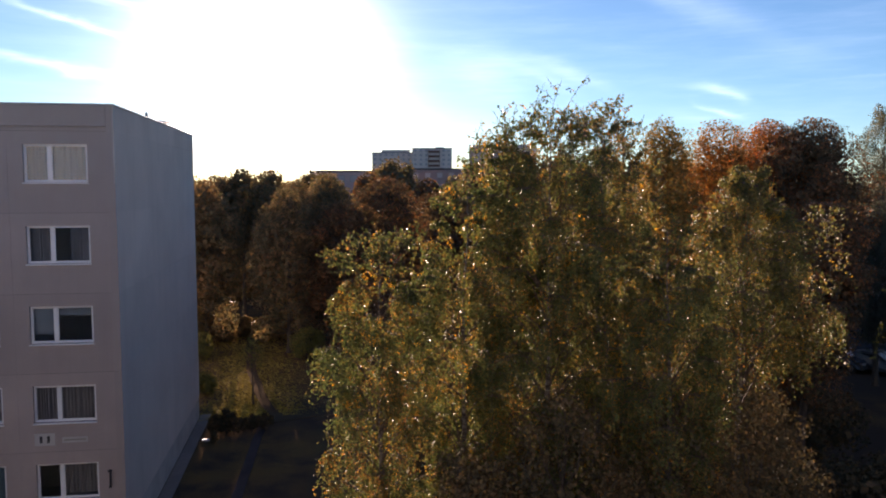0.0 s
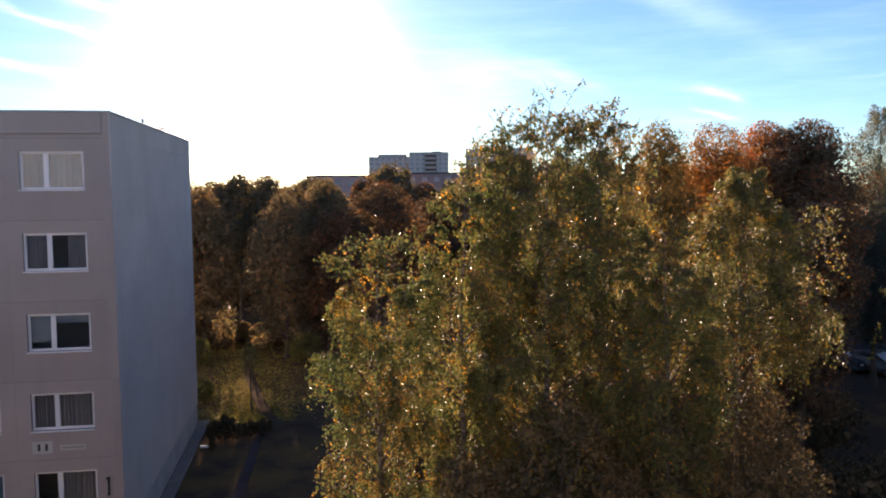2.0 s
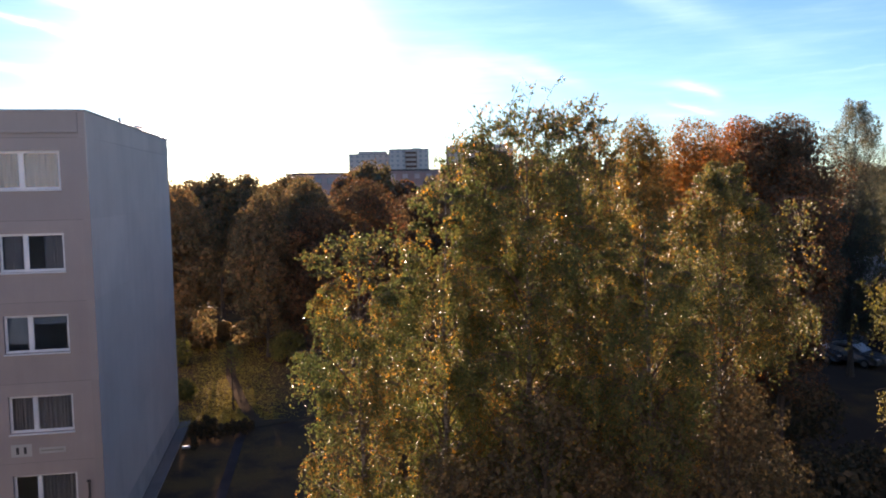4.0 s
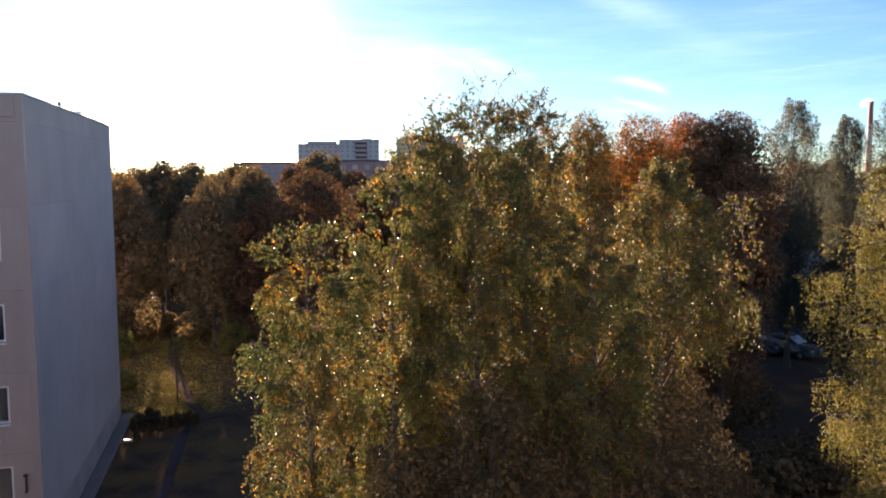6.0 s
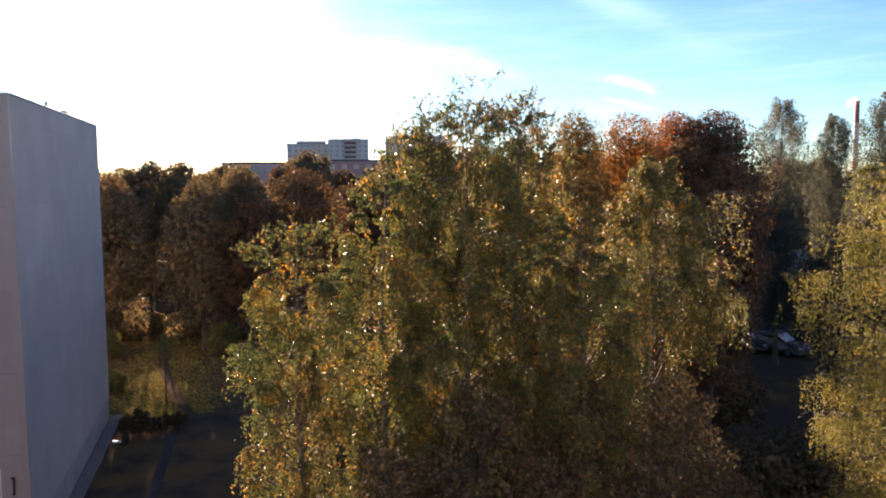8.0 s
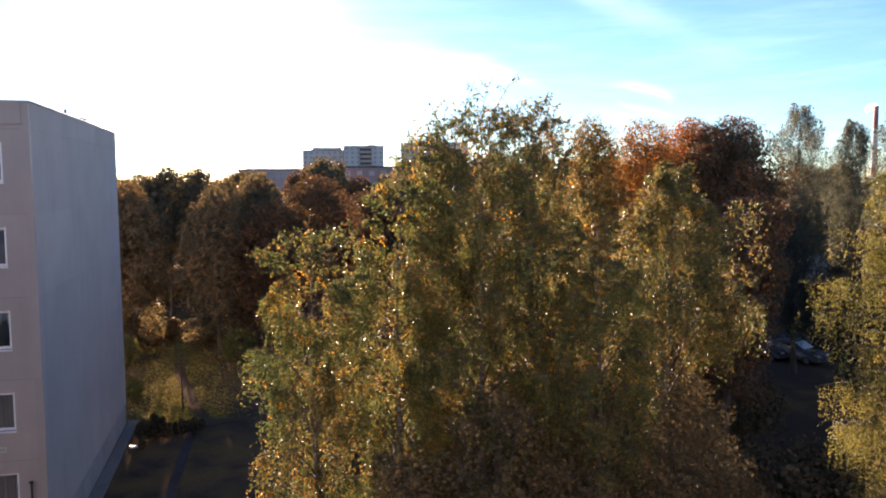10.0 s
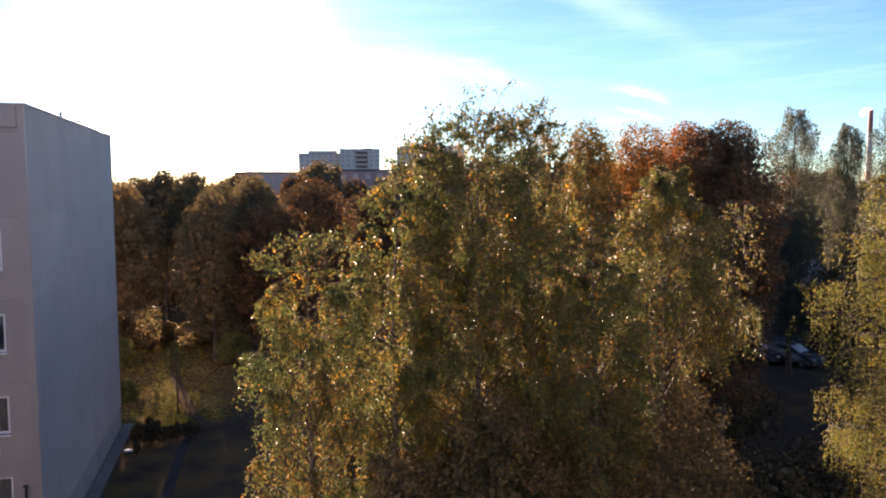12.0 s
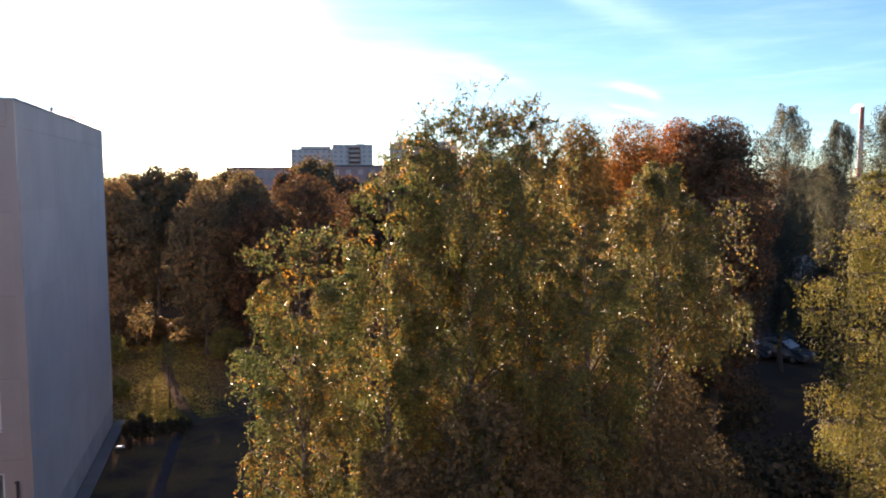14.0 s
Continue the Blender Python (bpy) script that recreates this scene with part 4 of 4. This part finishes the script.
for az, d, s, turn in [(27.5, 30, 1.2, 0), (31.0, 33, 1.1, 90), (34.5, 31, 1.3, 200), (25.0, 40, 1.4, 40), (38.0, 36, 1.2, 10), (29.5, 26, 0.9, 150),
                       (33.0, 25, 1.0, 250), (22.5, 30, 1.3, 300), (32.0, 74, 1.9, 30), (25.5, 76, 2.2, 120), (35.0, 76, 2.1, 210), (37.5, 70, 2.0, 80)]:
    if bush is None:
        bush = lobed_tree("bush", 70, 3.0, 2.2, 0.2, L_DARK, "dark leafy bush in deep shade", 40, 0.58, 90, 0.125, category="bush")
        plant(bush, az, d, 0, turn, s)
    else:
        m = Matrix.Translation(spot(az, d)) @ pose(0, 0, 0, 0, 0, turn) @ Matrix.Diagonal((s, s, s, 1))
        copy_thing(bush, m).matrix_basis = m
for i, (az, d, h) in enumerate([(-17.2, 50.5, 1.5), (-17.6, 60.5, 2.4), (-9.9, 59.0, 2.6)]):
    plant(lobed_tree("bush", 80 + i, h, h * 0.62, 0.15, L_BIRCH_YELLOW, "low yellow-leaved bush beside the footpath", 30, h * 0.16, 170, 0.085, category="bush"), az, d)
under = None
for az, d, sz, turn in [(-15.6, 67, 1.0, 0), (-14.3, 69, 0.9, 60), (-13.0, 67, 1.0, 130), (-12.0, 68, 1.15, 200), (-16.8, 68, 1.15, 270), (-15.2, 91, 1.9, 20), (-13.9, 93, 1.8, 100),
                        (-12.6, 91, 1.9, 190), (-16.5, 92, 2.0, 280), (-11.3, 90, 2.0, 340), (-14.8, 130, 3.0, 50), (-13.2, 132, 3.0, 150), (-11.8, 131, 3.1, 240)]:
    m = Matrix.Translation(spot(az, d)) @ pose(0, 0, 0, 0, 0, turn) @ Matrix.Diagonal((sz, sz, sz, 1))
    if under is None:
        under = lobed_tree("bush", 95, 2.1, 1.25, 0.1, L_WOODS, "brown-green undergrowth bush below the trees", 26, 0.42, 110, 0.16, category="bush")
        under.matrix_basis = m
    else:
        copy_thing(under, m).matrix_basis = m
# dark shrubs added in place of the pointed shadows at the lit grass's edge
low = None
for az, d, sz, turn in [(-16.75, 42.4, 0.8, 0), (-16.4, 42.0, 1.05, 70), (-16.05, 42.5, 0.75, 140), (-15.75, 42.1, 1.25, 200), (-15.45, 42.6, 0.9, 260), (-15.2, 42.0, 1.1, 30),
                        (-14.75, 42.4, 0.7, 20), (-14.35, 42.8, 0.6, 310), (-13.9, 42.3, 0.85, 100), (-13.45, 42.6, 0.7, 50), (-13.05, 42.2, 0.9, 170), (-12.6, 42.9, 0.6, 230), (-16.6, 40.6, 0.7, 110)]:
    m = Matrix.Translation(spot(az, d)) @ pose(0, 0, 0, 0, 0, turn) @ Matrix.Diagonal((sz, sz, sz, 1))
    if low is None:
        low = lobed_tree("low_shrub", 90, 1.2, 0.36, 0.1, L_DARK, "low dark pointed shrub standing in for shadows along the grass edge", 16, 0.14, 70, 0.06, 0.15, category="bush")
        low.matrix_basis = m
        tagged(low, group="shrubs edging the grass")
    else:
        copy_thing(low, m).matrix_basis = m

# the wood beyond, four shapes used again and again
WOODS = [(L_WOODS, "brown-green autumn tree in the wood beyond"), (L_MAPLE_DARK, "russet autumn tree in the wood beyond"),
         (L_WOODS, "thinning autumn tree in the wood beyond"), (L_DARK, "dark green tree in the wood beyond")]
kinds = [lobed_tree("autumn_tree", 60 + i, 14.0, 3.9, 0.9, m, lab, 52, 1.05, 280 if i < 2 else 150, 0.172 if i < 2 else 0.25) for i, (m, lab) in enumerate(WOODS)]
kinds += [lobed_tree("autumn_tree", 65 + i, 14.0, 3.9, 0.9, m, lab, 24, 1.5, 70, 0.56) for i, (m, lab) in enumerate(WOODS)]
kinds.append(lobed_tree("autumn_tree", 69, 14.0, 3.6, 5.2, L_WOODS, "high-crowned autumn tree with a bare trunk", 40, 1.15, 180, 0.24))
kinds.append(lobed_tree("autumn_tree", 64, 14.0, 3.7, 1.0, L_WOODS, "brown-green autumn tree over the lit grass", 52, 1.0, 280, 0.172))
rw = random.Random(5)
SPOTS = [(-18.9, 66, 0.96, 0), (-16.9, 66, 0.97, 9), (-11.2, 62.0, 0.93, 9), (-12.3, 86, 1.05, 8), (-14.3, 80, 1.05, 8), (-16.0, 78, 1.0, 8), (-10.6, 74, 0.98, 9), (-8.3, 67, 1.0, 0), (-8.4, 74, 1.02, 2), (-7.6, 61, 0.84, 1), (-0.6, 64, 0.9, 1),
         (-17.8, 90, 1.02, 2), (-9.4, 90, 1.05, 3), (-13.6, 225, 1.05, 2), (-12.6, 235, 1.07, 0), (-14.9, 225, 1.03, 1), (1.5, 66, 1.0, 4)]
SPOTS += [(-3.75, 140, 1.27, 4), (-2.8, 143, 1.22, 4), (-4.5, 144, 1.2, 4), (-5.3, 130, 1.08, 5), (-9.3, 110, 1.05, 6), (-1.2, 120, 1.0, 5)]
SPOTS += [(26.0, 88, 0.95, 7), (27.7, 84, 0.93, 3), (29.7, 86, 1.05, 8), (31.4, 84, 1.04, 8), (34.0, 82, 1.0, 3), (37.0, 80, 1.0, 7)]
# added trees, out of sight behind birches and maples, to block the low sun
SPOTS += [(2.5, 78, 1.1, 4), (5.5, 72, 1.15, 6), (8.5, 80, 1.15, 5), (11.5, 74, 1.15, 4), (14.5, 80, 1.1, 6), (17.5, 76, 1.1, 7), (20.5, 84, 1.1, 4), (10.0, 62, 1.05, 7), (15.5, 60, 1.05, 5), (6.5, 60, 1.05, 4), (4.2, 66, 1.05, 5), (8.2, 69, 1.1, 4), (12.9, 68, 1.1, 6)]
SPOTS += [(3.0 + 2.0 * i, 96 + 5 * (i % 3), 1.12, 5 + i % 3) for i in range(10)]
# more added trees, mostly hidden, that darken the ground on the right
SPOTS += [(35.2, 44, 0.85, 3), (37.5, 52, 0.9, 4), (21.5, 50, 0.9, 5), (39.5, 38, 0.8, 7), (32.6, 66, 0.7, 3)]
for k in range(44):
    az, d = -24 + k * 1.45 + rw.uniform(-0.4, 0.4), rw.uniform(120, 240)
    if -16 < az < -11:  # a clearing that lets the low sun in
        d = 225 + d * 0.1
    SPOTS.append((az, d, rw.uniform(0.95, 1.1), rw.randrange(4, 8)))
used = set()
for az, d, s, k in SPOTS:
    m = Matrix.Translation(spot(az, d)) @ pose(0, 0, 0, 0, 0, rw.uniform(0, 360)) @ Matrix.Diagonal((s, s, s, 1))
    if k in used:
        t = copy_thing(kinds[k], m)
        t.matrix_basis = m
    else:
        used.add(k)
        kinds[k].matrix_basis = m


# fallen leaves on the grass by the footpath, coloured bright where the sunlit patch lies
rl = np.random.default_rng(3)
n = 34000
fa, fd = np.radians(rl.normal(-14.1, 1.9, n)), 44.8 + 34 * rl.uniform(0, 1, n) ** 1.6
way = np.radians(np.interp(fd, [43.6, 44.8, 47, 50, 53, 56], [-11.5, -12.2, -12.9, -13.35, -13.6, -13.9]))
bare = np.abs(fa - way) * fd < 0.36  # the trodden path is kept clear
fa, fd, n = fa[~bare], fd[~bare], int((~bare).sum())
spots = np.stack([fd * np.sin(fa), fd * np.cos(fa), rl.uniform(0.03, 0.09, n)], 1)
v, f = leaves(rl, spots, 0.11, 0.0, 0.9)
v[:, 2] = 0.02 + np.abs(v[:, 2] - 0.02) * 0.5
tagged(new("leaf_litter", raw_mesh("leaf_litter", v, f, L_FALLEN_SUNLIT)), "yellow fallen leaves on the grass, brightened to carry the sunlit patch", "leaves", kind="stuff")

# a broken kerb stone by the gable's far corner
bm = boxes((-0.2, 0.2, -0.08, 0.08, 0.0, 0.12), bevel=0.02)
stone = tagged(part("kerb_stone", bm, M_WHITE), "pale broken kerb stone lying by the gable", "stone")
stone.matrix_basis = Matrix.Translation(spot(-17.17, 41.3)) @ pose(0, 0, 0, 0, 4, 20)

# ---- parked cars ----
M_CARDARK = plain("car_paint_dark_grey", (0.045, 0.052, 0.066), 0.22, 0.04)
M_CARBLUE = plain("car_paint_dark_blue", (0.06, 0.078, 0.12), 0.25, 0.06)
M_CARGREY = plain("car_paint_grey", (0.06, 0.065, 0.075), 0.3, 0.05, 3.0, 0.1)
M_CARGLASS = plain("car_glass", (0.02, 0.022, 0.026), 0.08)
# pale blue-grey windscreen colour that stands in for the sky mirrored in it
M_SKYSCREEN = plain("windscreen_sky_reflection", (0.50, 0.56, 0.64), 0.3, 0.06)
M_RUBBER = plain("tyre_rubber", (0.02, 0.02, 0.021), 0.85)
M_RIM = plain("wheel_rim", (0.22, 0.22, 0.23), 0.35, 0.1, 3.0, 0.8)
M_LAMP = plain("lamp_lens", (0.55, 0.12, 0.08), 0.2, 0.1)
M_HEAD = plain("headlamp_lens", (0.35, 0.36, 0.37), 0.12, 0.05)


def car(paint, screen, label, az, dist, yaw, tall=1.0):
    c = tagged(new("car"), label, "car")
    c.matrix_basis = Matrix.Translation(spot(az, dist, 0.03)) @ pose(0, 0, 0, 0, 0, yaw)
    prof = [(-2.1, 0.30), (-2.15, 0.62), (-2.0, 0.92), (-1.75, 0.98), (-1.35, 1.40 * tall), (-0.9, 1.47 * tall), (0.2, 1.47 * tall), (0.95, 1.0), (1.85, 0.86), (2.1, 0.62), (2.12, 0.30)]
    bm = bmesh.new()
    rings = []
    for y, inset in ((-0.84, 0.10), (-0.80, 0.0), (0.80, 0.0), (0.84, 0.10)):
        rings.append([bm.verts.new((x * (1 - inset * 0.1), y * (1.0 if z < 1.0 else 0.84), 0.3 + (z - 0.3) * (1 - inset * 0.3))) for x, z in prof])
    for a, b in zip(rings, rings[1:]):
        for i in range(len(prof)):
            j = (i + 1) % len(prof)
            bm.faces.new((a[i], a[j], b[j], b[i]))
    bm.faces.new(rings[0])
    bm.faces.new(rings[-1][::-1])
    bmesh.ops.recalc_face_normals(bm, faces=bm.faces[:])
    bmesh.ops.bevel(bm, geom=bm.edges[:], offset=0.03, segments=2, affect="EDGES")
    part("body", bm, paint, c)
    for y in (-0.715, 0.715):
        s = 1 if y > 0 else -1
        part("side_window", boxes((-1.2, 0.45, y - 0.01 + s * 0.0, y + 0.03 * s + 0.01, 1.02, 1.34 * tall), bevel=0.004), M_CARGLASS, c)
    bm = bmesh.new()
    vs = [bm.verts.new(p) for p in ((0.99, -0.62, 1.03), (0.99, 0.62, 1.03), (0.28, 0.58, 1.45 * tall), (0.28, -0.58, 1.45 * tall))]
    f = bm.faces.new(vs)
    ex = bmesh.ops.extrude_face_region(bm, geom=[f])
    bmesh.ops.translate(bm, verts=[v for v in ex["geom"] if isinstance(v, bmesh.types.BMVert)], vec=(0.03, 0, 0.03))
    part("windscreen", bm, screen, c)
    for y in (-0.6, 0.6):
        part("headlight", boxes((1.98, 2.12, y - 0.16, y + 0.16, 0.62, 0.76), bevel=0.02), M_HEAD, c)
        part("tail_light", boxes((-2.17, -2.05, y - 0.12, y + 0.12, 0.66, 0.88), bevel=0.02), M_LAMP, c)
    for x in (-1.3, 1.3):
        for y in (-0.76, 0.76):
            bm = bmesh.new()
            cone(bm, (x, y - 0.10, 0.31), (x, y + 0.10, 0.31), 0.31, 0.31, 20)
            wheel = part("wheel", bm, M_RUBBER, c)
            bm = bmesh.new()
            cone(bm, (x, y - 0.11, 0.31), (x, y + 0.11, 0.31), 0.19, 0.19, 12)
            part("rim", bm, M_RIM, wheel)
    return c


car(M_CARDARK, M_SKYSCREEN, "dark grey parked hatchback with sky reflection painted pale on its windscreen", 27.2, 62.5, -60)
car(M_CARGREY, M_SKYSCREEN, "grey parked car with a windscreen painted pale as reflected sky, beside a hatchback", 29.3, 62.0, -58)
car(M_CARBLUE, M_CARGLASS, "dark blue parked van behind the hatchback", 28.3, 68.5, -60, 1.35)
